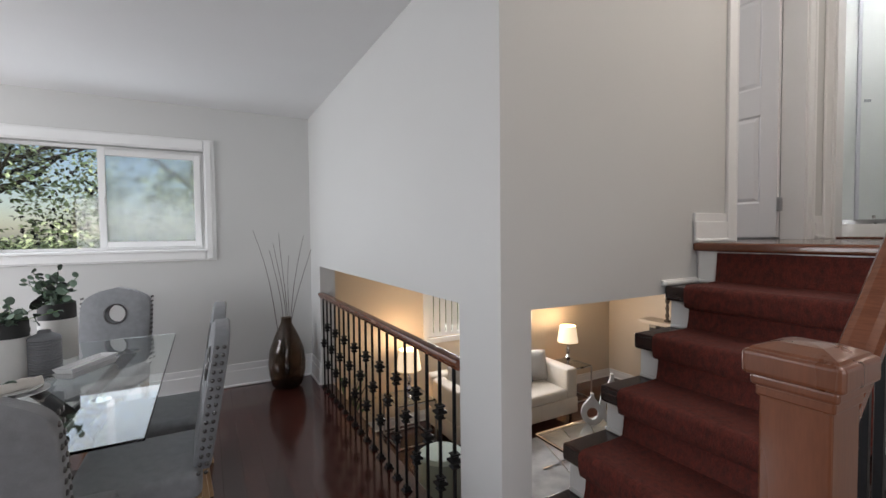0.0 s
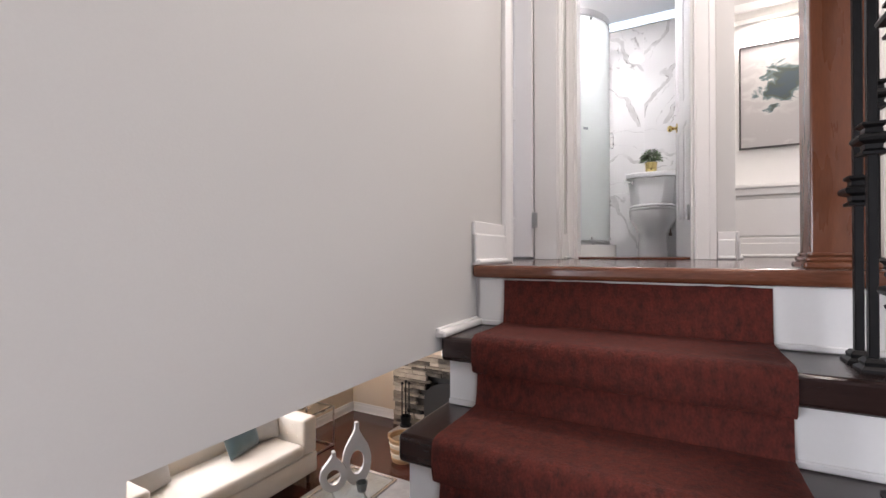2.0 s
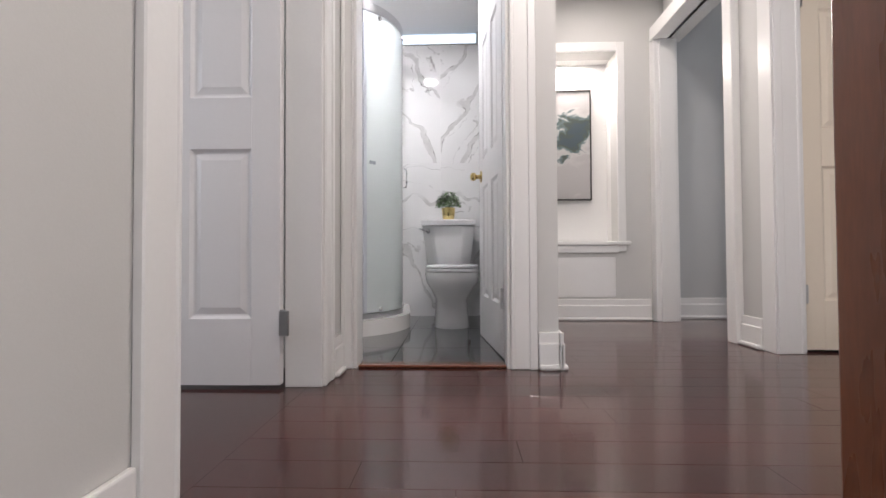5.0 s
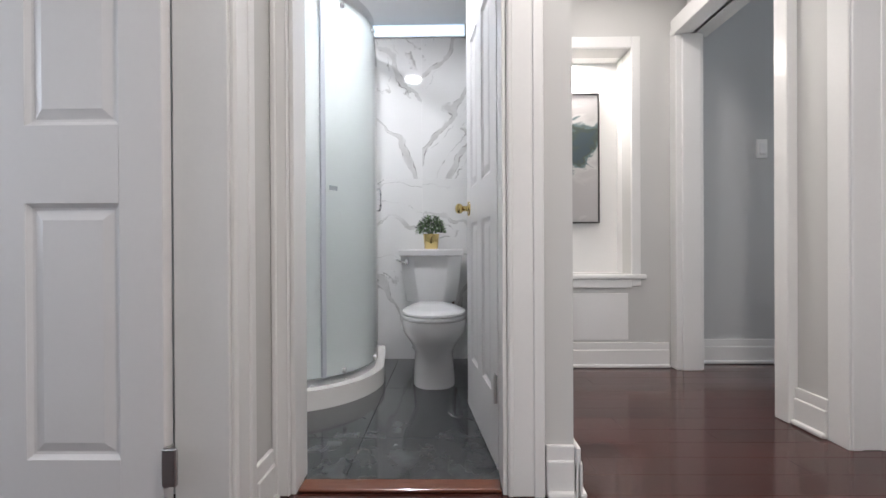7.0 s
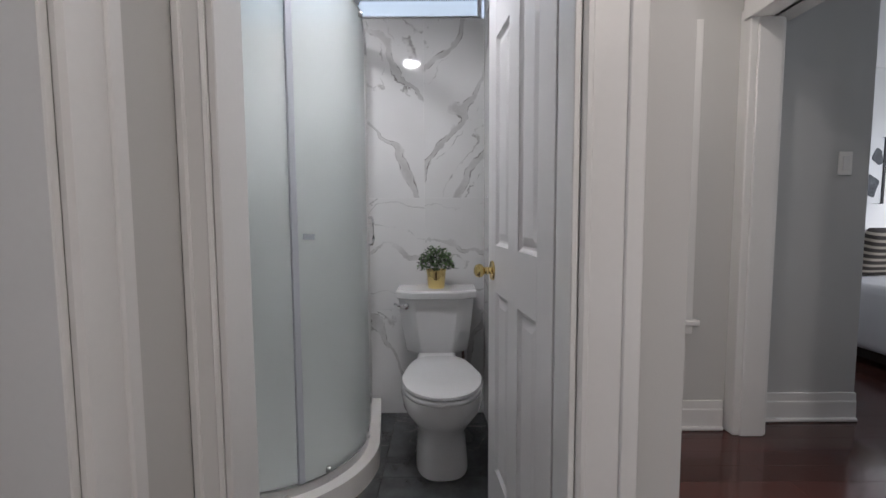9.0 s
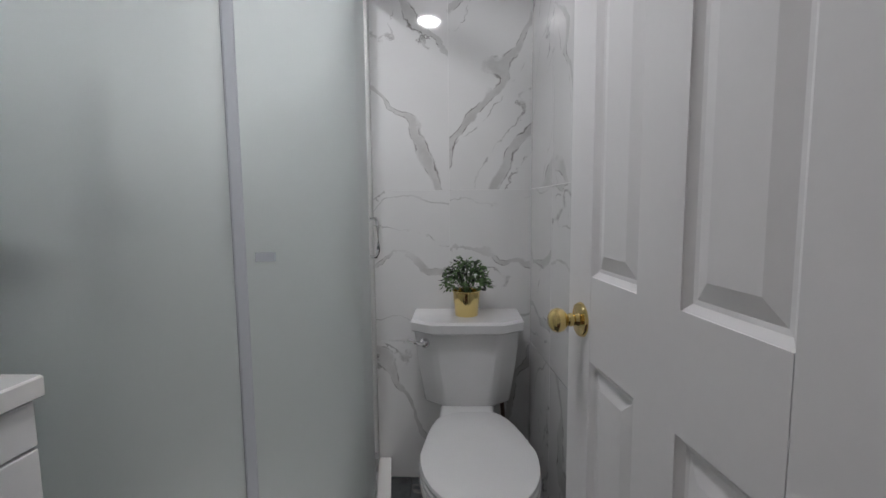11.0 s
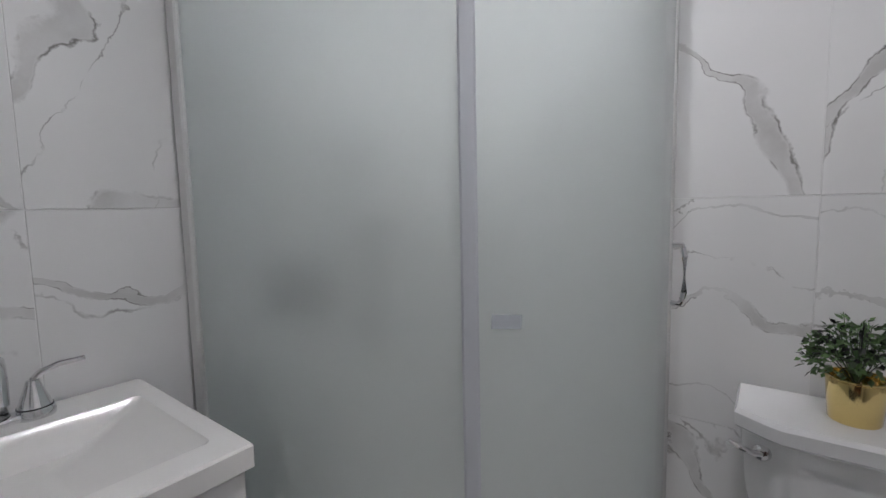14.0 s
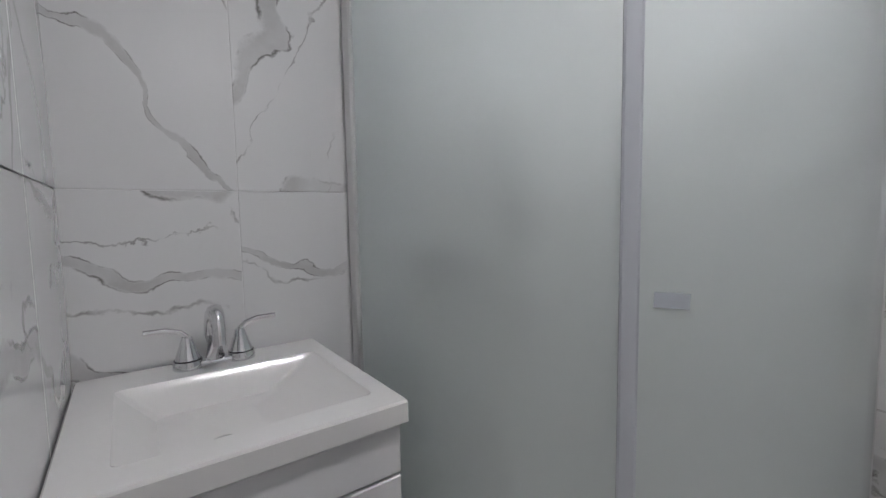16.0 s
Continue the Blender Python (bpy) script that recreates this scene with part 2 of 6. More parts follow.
class Shape:
    """Collects boxes, turned bodies and tubes into one bmesh."""

    def __init__(self):
        self.bm = bmesh.new()

    def box(self, x0, y0, z0, x1, y1, z1, bevel=0.0, seg=2, m=None):
        made = bmesh.ops.create_cube(self.bm, size=1)["verts"]
        at = Matrix.LocRotScale(((x0 + x1) / 2, (y0 + y1) / 2, (z0 + z1) / 2), None, (abs(x1 - x0), abs(y1 - y0), abs(z1 - z0)))
        bmesh.ops.transform(self.bm, matrix=(m @ at) if m else at, verts=made)
        if bevel:
            edges = list({e for v in made for e in v.link_edges})
            bmesh.ops.bevel(self.bm, geom=edges, offset=bevel, segments=seg, profile=0.5, affect="EDGES")
        return self

    def lathe(self, profile, x=0, y=0, z=0, n=32, m=None, squash=(1, 1)):
        """Turns (radius, height) pairs about the upright axis; ends with radius 0 are closed."""
        rings = []
        m = m or Matrix()
        for r, h in profile:
            if r <= 1e-6:
                rings.append([self.bm.verts.new(m @ Vector((x, y, z + h)))])
            else:
                rings.append([self.bm.verts.new(m @ Vector((x + squash[0] * r * math.cos(2 * math.pi * i / n), y + squash[1] * r * math.sin(2 * math.pi * i / n), z + h))) for i in range(n)])
        for a, b in zip(rings, rings[1:]):
            if len(a) == 1 and len(b) == 1:
                continue
            for i in range(n):
                j = (i + 1) % n
                if len(a) == 1:
                    f = (a[0], b[j], b[i])
                elif len(b) == 1:
                    f = (a[i], a[j], b[0])
                else:
                    f = (a[i], a[j], b[j], b[i])
                self.bm.faces.new(f)
        return self

    def tube(self, points, r, n=10, closed=False, taper=None):
        """A round bar through points."""
        pts = [Vector(p) for p in points]
        rings = []
        up = Vector((0, 0, 1))
        for i, p in enumerate(pts):
            a = pts[i - 1] if (i or closed) else p
            b = pts[(i + 1) % len(pts)] if (i < len(pts) - 1 or closed) else p
            d = (b - a).normalized()
            s = d.cross(up)
            if s.length < 1e-3:
                s = d.cross(Vector((1, 0, 0)))
            s.normalize()
            t = s.cross(d)
            k = r if taper is None else r + (taper - r) * i / max(1, len(pts) - 1)
            rings.append([self.bm.verts.new(p + k * (math.cos(2 * math.pi * q / n) * s + math.sin(2 * math.pi * q / n) * t)) for q in range(n)])
        pairs = list(zip(rings, rings[1:])) + ([(rings[-1], rings[0])] if closed else [])
        for a, b in pairs:
            for q in range(n):
                w = (q + 1) % n
                self.bm.faces.new((a[q], b[q], b[w], a[w]))
        if not closed:
            self.bm.faces.new(rings[0])
            self.bm.faces.new(rings[-1][::-1])
        return self

    def loft(self, loops, cap=True):
        """Skins closed loops of equal count."""
        rings = [[self.bm.verts.new(p) for p in loop] for loop in loops]
        n = len(rings[0])
        for a, b in zip(rings, rings[1:]):
            for i in range(n):
                self.bm.faces.new((a[i], a[(i + 1) % n], b[(i + 1) % n], b[i]))
        if cap:
            self.bm.faces.new(rings[0][::-1])
            self.bm.faces.new(rings[-1])
        return self

    def prism(self, outline, axis, a, b):
        """Extrudes a 2D outline along an axis from a to b. axis 'x': (y, z); 'y': (x, z); 'z': (x, y)."""
        put = {"x": lambda u, v, w: (w, u, v), "y": lambda u, v, w: (u, w, v), "z": lambda u, v, w: (u, v, w)}[axis]
        return self.loft([[put(u, v, a) for u, v in outline], [put(u, v, b) for u, v in outline]])

    def move(self, m):
        bmesh.ops.transform(self.bm, matrix=m, verts=self.bm.verts[:])
        return self


def mesh_of(name, shape, mat, smooth=False, angle=35):
    bm = shape.bm if isinstance(shape, Shape) else shape
    bmesh.ops.recalc_face_normals(bm, faces=bm.faces[:])
    if smooth:
        for f in bm.faces:
            f.smooth = True
        for e in bm.edges:
            if len(e.link_faces) == 2 and e.calc_face_angle(0) > radians(angle):
                e.smooth = False
    data = bpy.data.meshes.new(name)
    bm.to_mesh(data)
    bm.free()
    data.materials.append(mat)
    return data


def part(name, shape, mat, parent, label="", smooth=False, angle=35):
    ob = new(name, mesh_of(name, shape, mat, smooth, angle))
    ob.parent = parent
    if label:
        ob["label"] = label
    return ob


def thing(name, label, category, at=None, group="", kind=""):
    ob = new(name)
    ob.empty_display_size = 0.1
    if at is not None:
        ob.matrix_basis = at
    return tagged(ob, label, category, group, kind)


def solid(name, shape, mat, label, category, kind="structure", group="", smooth=False, angle=35):
    return tagged(new(name, mesh_of(name, shape, mat, smooth, angle)), label, category, group, kind)


def boxes(*rows):
    s = Shape()
    for r in rows:
        s.box(*r)
    return s

# ---- structure ----
L = 1.44            # landing floor
RISE = L / 7
XW, YC, YW = 1.335, 1.66, 5.07   # long wall face, stair wall face, window wall face
YN = 1.97           # near end of the railing opening
BOT = 1.19          # underside of the upper storey's walls
CEIL_D, CEIL_U = 2.73, 3.84
LF = -1.20          # living room floor

solid("wall_window", boxes((-3.4, YW, 0, -1.235, YW + 0.2, 2.9), (0.35, YW, 0, 1.40, YW + 0.2, 2.9), (-1.235, YW, 0, 0.35, YW + 0.2, 1.375), (-1.235, YW, 2.308, 0.35, YW + 0.2, 2.9)), PAINT, "pale grey painted dining room wall with a window opening", "wall")
solid("wall_long", boxes((XW, YN, BOT, XW + 0.15, YW, CEIL_U), (XW, YC + 0.13, 0.0, XW + 0.15, YN, CEIL_U), (XW, 4.66, 0, XW + 0.15, YW, BOT)), PAINT, "pale grey painted wall above a railed opening", "wall")
solid("wall_stair", boxes((XW, YC, BOT, 2.95, YC + 0.13, CEIL_U), (XW, YC, 0, XW + 0.15, YC + 0.13, BOT), (2.95, YC, L + 2.03, 3.775, YC + 0.13, CEIL_U), (3.775, YC, L, 4.02, YC + 0.13, CEIL_U)), PAINT, "light grey painted wall beside the carpeted stairs", "wall")
solid("wall_bath", boxes((4.03, 1.606, L, 4.135, 2.55, CEIL_U), (4.03, 0.75, L, 4.135, 0.949, CEIL_U), (4.03, 0.949, L + 2.03, 4.135, 1.606, CEIL_U)), PAINT, "pale painted wall with the bathroom doorway", "wall")
solid("wall_hall_side", boxes((4.137, 0.75, L, 5.43, 0.798, CEIL_U)), PAINT, "pale painted wall of the short hall", "wall")
NY0, NY1, NZ0, NZ1 = -0.010, 0.68, 2.02, 3.42
solid("wall_niche", boxes((5.43, -0.45, L, 5.56, NY0, CEIL_U), (5.43, NY1, L, 5.56, 0.85, CEIL_U), (5.43, NY0, L, 5.56, NY1, NZ0), (5.43, NY0, NZ1, 5.56, NY1, CEIL_U)), PAINT, "pale painted hall end wall with a recess", "wall")
solid("niche_lining", boxes((5.56, NY0 - 0.05, NZ0 - 0.05, 5.685, NY0, NZ1 + 0.05), (5.56, NY1, NZ0 - 0.05, 5.685, NY1 + 0.05, NZ1 + 0.05), (5.56, NY0, NZ0 - 0.05, 5.685, NY1, NZ0), (5.56, NY0, NZ1, 5.685, NY1, NZ1 + 0.05), (5.645, NY0, NZ0, 5.685, NY1, NZ1)), TRIM, "white lined picture recess lit from above", "niche")
solid("wall_hall_right", boxes((4.33, -0.3595, L, 4.502, -0.344, CEIL_U), (4.502, -0.46, L, 4.62, -0.344, CEIL_U), (4.62, -0.46, L + 2.03, 5.40, -0.344, CEIL_U)), PAINT, "pale painted wall beside the bedroom doorway", "wall")
solid("wall_closet", boxes((4.33, -0.47, L, 4.50, -0.360, CEIL_U), (4.33, -1.30, L + 2.03, 4.50, -0.47, CEIL_U), (4.33, -2.3, L, 4.50, -1.30, CEIL_U)), CREAM, "cream painted wall around a panelled door", "wall")
for count, block in enumerate(((5.52, -1.010, L, 5.64, -0.45, CEIL_U), (5.64, -1.010, L, 7.2, -0.91, CEIL_U), (4.502, -3.2, L, 4.6, -0.46, CEIL_U)), 1):
    solid(f"wall_bedroom_{count}", boxes(block), COOL, "cool grey painted bedroom walls", "wall")
solid("wall_bedroom_far", boxes((7.2, -3.6, L, 7.32, -0.97, CEIL_U)), TRIM, "white painted bedroom wall behind the bed", "wall")
# this window opening is out of view, added for the bedroom daylight
solid("wall_bedroom_window", boxes((4.5, -3.7, L, 5.2, -3.6, CEIL_U), (5.2, -3.7, L, 6.9, -3.6, 2.3), (5.2, -3.7, 3.55, 6.9, -3.6, CEIL_U), (6.9, -3.7, L, 7.2, -3.6, CEIL_U)), COOL, "cool grey bedroom wall with an assumed window opening", "wall")
# the west and south openings are unseen, added to let light in
solid("wall_outer", boxes((-3.5, -2.3, 0, -3.4, 2.6, 2.9), (-3.5, 4.7, 0, -3.4, YW, 2.9), (-3.5, 2.6, 0, -3.4, 4.7, 0.8), (-3.5, 2.6, 2.4, -3.4, 4.7, 2.9), (-3.4, -2.3, 0, -2.2, -2.2, CEIL_U), (0.6, -2.3, 0, 4.4, -2.2, CEIL_U), (-2.2, -2.3, 0, 0.6, -2.2, 0.8), (-2.2, -2.3, 2.4, 0.6, -2.2, CEIL_U)), PAINT, "pale grey painted outer walls", "wall")
# the opening at the far end is added, to brighten the door gap
solid("wall_room_left", boxes((2.4, 4.2, L, 2.7, 4.3, CEIL_U), (3.8, 4.2, L, 5.0, 4.3, CEIL_U), (2.7, 4.2, L, 3.8, 4.3, 2.3), (2.7, 4.2, 3.5, 3.8, 4.3, CEIL_U), (2.4, 1.79, L, 2.5, 4.2, CEIL_U), (4.03, 2.55, L, 4.135, 4.2, CEIL_U)), PAINT, "pale painted bedroom walls behind a half open door", "wall")
solid("wall_header", boxes((XW - 0.05, -2.2, CEIL_D + 0.121, XW, YC + 0.1, CEIL_U)), PAINT, "painted drop between two ceiling heights", "wall")
solid("ceiling_dining", boxes((-3.5, -2.3, CEIL_D, XW - 0.002, YW + 0.1, CEIL_D + 0.12)), CEIL, "flat white dining room ceiling", "ceiling")
solid("ceiling_upper", boxes((XW - 0.05, -3.4, CEIL_U, 8.4, 4.3, CEIL_U + 0.12)), CEIL, "flat white upper hall ceiling", "ceiling")

# bathroom shell behind the tiles
BX0, BX1, BY0, BY1 = 4.135, 5.605, 0.976, 2.438
CEIL_B = 3.69
solid("wall_bath_shell", boxes((BX1 + 0.002, 0.85, L, BX1 + 0.12, 2.55, 3.583), (BX0, BY1 + 0.002, L, BX1, BY1 + 0.11, CEIL_B)), GROUT, "white grouted walls behind marble tiles", "wall")
side = Shape().prism([(BX1, BY0 - 0.002), (BX0, 0.866), (BX0, 0.80), (BX1 + 0.1, 0.80), (BX1 + 0.1, BY0 - 0.002)], "z", L, CEIL_B)
solid("wall_bath_side", side, GROUT, "white grouted wall behind marble tiles beside the toilet", "wall")
solid("ceiling_bath", boxes((BX0, 0.86, CEIL_B, BX1 + 0.1, 2.54, CEIL_B + 0.06)), CEIL, "flat white bathroom ceiling", "ceiling")

# floors
solid("floor_base_dining", boxes((-3.5, -2.3, -0.25, 1.445, YW + 0.1, -0.014), (1.445, -2.3, -0.25, 2.58, YC, -0.014)), DARK, "timber floor deck of the dining room", "floor")
solid("floor_base_upper", boxes((2.60, -2.3, BOT, 4.03, YC + 0.13, L - 0.014), (2.4, YC + 0.13, BOT, 4.03, 4.3, L - 0.014), (4.03, -3.3, BOT, 8.3, 2.6, L - 0.014)), CEIL, "white underside and deck of the upper floor", "floor")
solid("ceiling_living", boxes((XW + 0.15, YC + 0.14, BOT - 0.01, 2.4, 6.0, BOT + 0.1), (2.4, 4.3, BOT - 0.01, 7.2, 6.0, BOT + 0.1), (2.4, YC + 0.14, BOT - 0.02, 7.2, 4.3, BOT - 0.004)), CEIL, "flat white living room ceiling", "ceiling")
solid("floor_living", boxes((XW + 0.0, YC - 2.0, LF - 0.1, 7.2, 6.0, LF)), PLANKS, "dark cherry wood living room floor", "floor")
YLV, XLV = 5.90, 6.95
for count, block in enumerate(((1.2, YLV, LF, 3.15, YLV + 0.15, BOT), (5.0, YLV, LF, XLV, YLV + 0.15, BOT), (3.15, YLV, LF, 5.0, YLV + 0.15, -0.02), (3.15, YLV, 1.06, 5.0, YLV + 0.15, BOT), (XLV, -0.4, LF, XLV + 0.1, YLV, BOT), (XW - 0.02, YC, LF, XW + 0.11, YLV, -0.26), (XW, -0.5, LF, XLV, -0.4, BOT)), 1):
    solid(f"wall_living_{count}", boxes(block), CREAM, "warm cream painted living room walls", "wall")


def planks(floor_name, label, x0, x1, y0, y1, top, width, seed, near):
    """Boards along y: those within near are objects, the rest one joined mesh."""
    rng = random.Random(seed)
    floor = thing(floor_name, label, "floor", kind="structure")
    far, shared = Shape(), {}
    x = x0
    while x < x1 - 1e-4:
        w = min(width, x1 - x)
        y = y0 - rng.random() * 0.8
        while y < y1:
            ln = rng.choice((0.7, 0.9, 1.1, 1.3))
            a, b = max(y, y0), min(y + ln, y1)
            y += ln
            if b - a < 0.03:
                continue
            inside = near[0] <= x <= near[1] and b > near[2] and a < near[3]
            if inside:
                key = (round(w, 3), round(b - a, 3))
                if key not in shared:
                    shared[key] = mesh_of("plank", Shape().box(-w / 2 + 0.0002, -(b - a) / 2 + 0.0002, -0.014, w / 2 - 0.0002, (b - a) / 2 - 0.0002, 0, 0.0006, 1), PLANK)
                ob = new("plank", shared[key])
                ob.parent = floor
                ob.location = (x + w / 2, (a + b) / 2, top)
            else:
                far.box(x + 0.0006, a + 0.0006, top - 0.014, x + w - 0.0006, b - 0.0006, top)
        x += w
    if far.bm.verts:
        tagged(part("plank_field", far, PLANKS, floor), kind="stuff")
    return floor


# stairs: seven rises; boxed treads with a carpet runner
RUN, NOSE0 = 0.2265, 2.55
stairs = thing("stairs", "dark wooden stairs with white risers and a maroon carpet runner", "stairs", kind="structure")
RY0, RY1 = 0.814, 1.547
for i in range(1, 7):
    nx, z = NOSE0 - RUN * i, L - RISE * i
    part("tread", Shape().box(nx, 0.575, z - 0.072, nx + RUN + 0.06, YC - 0.004, z, 0.012, 3), TREAD, stairs)
for i in range(0, 7):
    nx, z = NOSE0 - RUN * i, L - RISE * i
    s = Shape().box(nx + 0.032, 0.60, z - RISE + 0.001, nx + 0.05, YC - 0.02, z - (0.072 if i else 0.045))
    s.box(nx + 0.022, 0.60, z - RISE + 0.001, nx + 0.032, YC - 0.02, z - RISE + 0.018, 0.003, 1)
    part("riser", s, TRIM, stairs)


def runner():
    """One strip of carpet laid over the steps, with a thick rounded fold at each nosing."""
    prof = []
    for i in range(0, 7):
        nx, z = NOSE0 - RUN * i, L - RISE * i
        if i == 0:
            prof += [(nx + 0.026, z - 0.048)]
        else:
            prof += [(nx + 0.16, z + 0.012), (nx + 0.02, z + 0.014)]
            for k in range(6):
                a = radians(90 + 18 * (k + 0.5) * 1.0)
                prof.append((nx + 0.010 + 0.028 * math.cos(a), z - 0.014 + 0.028 * math.sin(a)))
            prof += [(nx - 0.018, z - 0.06), (nx - 0.010, z - 0.088), (nx + 0.012, z - 0.094), (nx + 0.026, z - 0.10)]
        if i < 6:
            prof += [(nx + 0.020, z - RISE + 0.05), (nx + 0.012, z - RISE + 0.016)]
    n = len(prof)
    bm = bmesh.new()
    cols = 24
    rng = random.Random(4)
    grid = []
    for c in range(cols + 1):
        y = RY0 + (RY1 - RY0) * c / cols
        grid.append([bm.verts.new((px + rng.uniform(-0.0012, 0.0012), y, pz + rng.uniform(-0.0012, 0.0012))) for px, pz in prof])
    for c in range(cols):
        for k in range(n - 1):
            bm.faces.new((grid[c][k], grid[c][k + 1], grid[c + 1][k + 1], grid[c + 1][k]))
    back = bmesh.ops.extrude_face_region(bm, geom=bm.faces[:])
    moved = [v for v in back["geom"] if isinstance(v, bmesh.types.BMVert)]
    bmesh.ops.translate(bm, vec=(0.008, 0, -0.006), verts=moved)
    return bm


runner_mesh = part("stair_runner", runner(), CARPET, stairs, "maroon patterned carpet runner with thick pile", True, 60)

# landing nosing board and fascia
landing = thing("landing_edge", "reddish oak nosing board along the landing edge", "trim", kind="structure")
nosing = Shape().box(NOSE0, -2.2, L - 0.042, 2.612, YC - 0.003, L + 0.002, 0.014, 3)
part("nosing", nosing, OAKY, landing)
fascia = Shape().box(2.585, -2.2, L - 0.115, 2.60, 0.53, L - 0.043)
for k in range(3):
    fascia.box(2.574 - 0.004 * (2 - k), -2.2, L - 0.064 - 0.022 * k, 2.586, 0.53, L - 0.046 - 0.022 * k, 0.004, 1)
part("fascia_moulding", fascia, OAKY, landing, "stepped reddish oak moulding")
part("fascia_panel", boxes((2.586, -2.2, 0.0, 2.602, 0.598, L - 0.115)), TRIM, landing, "white painted panel under the landing")
solid("floor_edge_trim", boxes((1.42, YC + 0.3, -0.26, 1.445, 4.66, -0.0145)), TRIM, "white painted edge below the railing", "trim")


def base_run(shape, x0, y0, x1, y1, nx, ny, z, h=0.155):
    """A stepped baseboard along a wall line; (nx, ny) points into the room."""
    def slab(d0, d1, za, zb, bev):
        xs = sorted((x0 + nx * d0, x1 + nx * d1)) if nx else sorted((x0, x1))
        ys = sorted((y0 + ny * d0, y1 + ny * d1)) if ny else sorted((y0, y1))
        shape.box(xs[0], ys[0], za, xs[1], ys[1], zb, bev, 2)
    slab(0, 0.014, z, z + h, 0.004)
    slab(0, 0.020, z, z + h * 0.72, 0.006)
    slab(0, 0.034, z, z + 0.022, 0.009)
    return shape


b = Shape()
base_run(b, -3.4, YW, XW, YW, 0, -1, 0, 0.225)
base_run(b, XW, 4.66, XW, YW - 0.034, -1, 0, 0, 0.225)
solid("baseboard_dining", b, TRIM, "tall white stepped baseboard", "baseboard")
b = Shape()
base_run(b, 2.556, YC, 2.848, YC, 0, -1, L)
base_run(b, 2.30, YC, 2.585, YC, 0, -1, L - RISE, 0.028)
solid("baseboard_stair", b, TRIM, "short white baseboard on the landing", "baseboard")
b = Shape()
base_run(b, 4.03, 0.75, 4.03, 0.835, -1, 0, L)
base_run(b, 4.0, 0.75, 5.40, 0.75, 0, -1, L)
base_run(b, 5.43, -0.24, 5.43, 0.716, -1, 0, L)
base_run(b, 3.885, YC, 4.0, YC, 0, -1, L)
base_run(b, 4.406, -0.344, 4.56, -0.344, 0, 1, L)
base_run(b, 5.52, -1.012, 5.52, -0.46, -1, 0, L)
solid("baseboard_hall", b, TRIM, "white stepped hall baseboards", "baseboard")
b = Shape()
base_run(b, XW + 0.12, YLV, XLV, YLV, 0, -1, LF, 0.15)
base_run(b, XLV, 4.9, XLV, YLV - 0.034, -1, 0, LF, 0.15)
solid("baseboard_living", b, TRIM, "white living room baseboard", "baseboard")


def casing_bar(s, a, b, axis, face, out, z0, z1):
    """A moulded casing strip from a to b along axis, on the plane face, out: the way that it stands proud."""
    for d, i0, i1 in ((0.013, 0, 1), (0.019, 0.0, 0.30), (0.016, 0.84, 0.97)):
        u0, u1 = a + (b - a) * i0, a + (b - a) * i1
        p, q = sorted((face, face + out * d))
        u0, u1 = sorted((u0, u1))
        if axis == "x":
            s.box(u0, p, z0, u1, q, z1, 0.003, 1)
        else:
            s.box(p, u0, z0, q, u1, z1, 0.003, 1)
    return s


def door_frame(name, label, axis, a, b, face, back, out, w=0.10, top=L + 2.03, sides=(1, 1)):
    """Casing and jamb lining of an opening from a to b along axis."""
    frame_ob = thing(name, label, "door frame", kind="structure")
    w0, w1 = w if isinstance(w, tuple) else (w, w)
    w = max(w0, w1)
    for side, inner, outer in ((sides[0], a, a - w0), (sides[1], b, b + w1)):
        if side:
            part("casing", casing_bar(Shape(), outer, inner, axis, face, out, L, top + 0.0), TRIM, frame_ob)
    s = Shape()
    p, q = sorted((face, face + out * 0.019))
    if axis == "x":
        s.box(a - w0 * sides[0], p, top, b + w1 * sides[1], q, top + w, 0.004, 1)
    else:
        s.box(p, a - w0 * sides[0], top, q, b + w1 * sides[1], top + w, 0.004, 1)
    part("head_casing", s, TRIM, frame_ob)
    p, q = sorted((face + out * 0.003, back))
    j = Shape()
    for u0, u1 in ((a, a + 0.014), (b - 0.014, b)):
        j.box(*((u0, p, L, u1, q, top) if axis == "x" else (p, u0, L, q, u1, top)), 0.002, 1)
    j.box(*((a, p, top - 0.014, b, q, top) if axis == "x" else (p, a, top - 0.014, q, b, top)))
    part("jamb", j, TRIM, frame_ob)
    return frame_ob


door_frame("door_frame_1", "white moulded door casing on the landing", "x", 2.95, 3.775, YC, YC + 0.132, -1)
door_frame("door_frame_2", "white moulded casing of the bathroom doorway", "y", 0.949, 1.606, 4.03, 4.137, -1, (0.110, 0.052))
fr = thing("door_frame_3", "white moulded casing of the bedroom doorway", "door frame", kind="structure")
part("casing", Shape().box(5.355, -0.42, L, 5.43, -0.252, L + 2.09, 0.006, 2).box(5.343, -0.40, L, 5.356, -0.285, L + 2.08, 0.005, 2).box(5.43, -0.449, L, 5.518, -0.26, L + 2.09), TRIM, fr)
part("casing", Shape().box(4.56, -0.348, L, 4.637, -0.302, L + 2.03, 0.005, 2), TRIM, fr)
part("jamb", Shape().box(4.621, -0.47, L, 4.636, -0.344, L + 2.03), TRIM, fr)
part("head_casing", Shape().box(4.56, -0.37, L + 2.03, 5.395, -0.240, L + 2.13, 0.006, 2), TRIM, fr)
door_frame("door_frame_4", "white painted casing of the cream door", "y", -1.30, -0.472, 4.33, 4.50, -1, (0.09, 0.128))
part("casing", Shape().box(4.316, -0.343, L, 4.405, -0.333, L + 2.03, 0.002, 1), TRIM, bpy.data.objects["door_frame_4"])

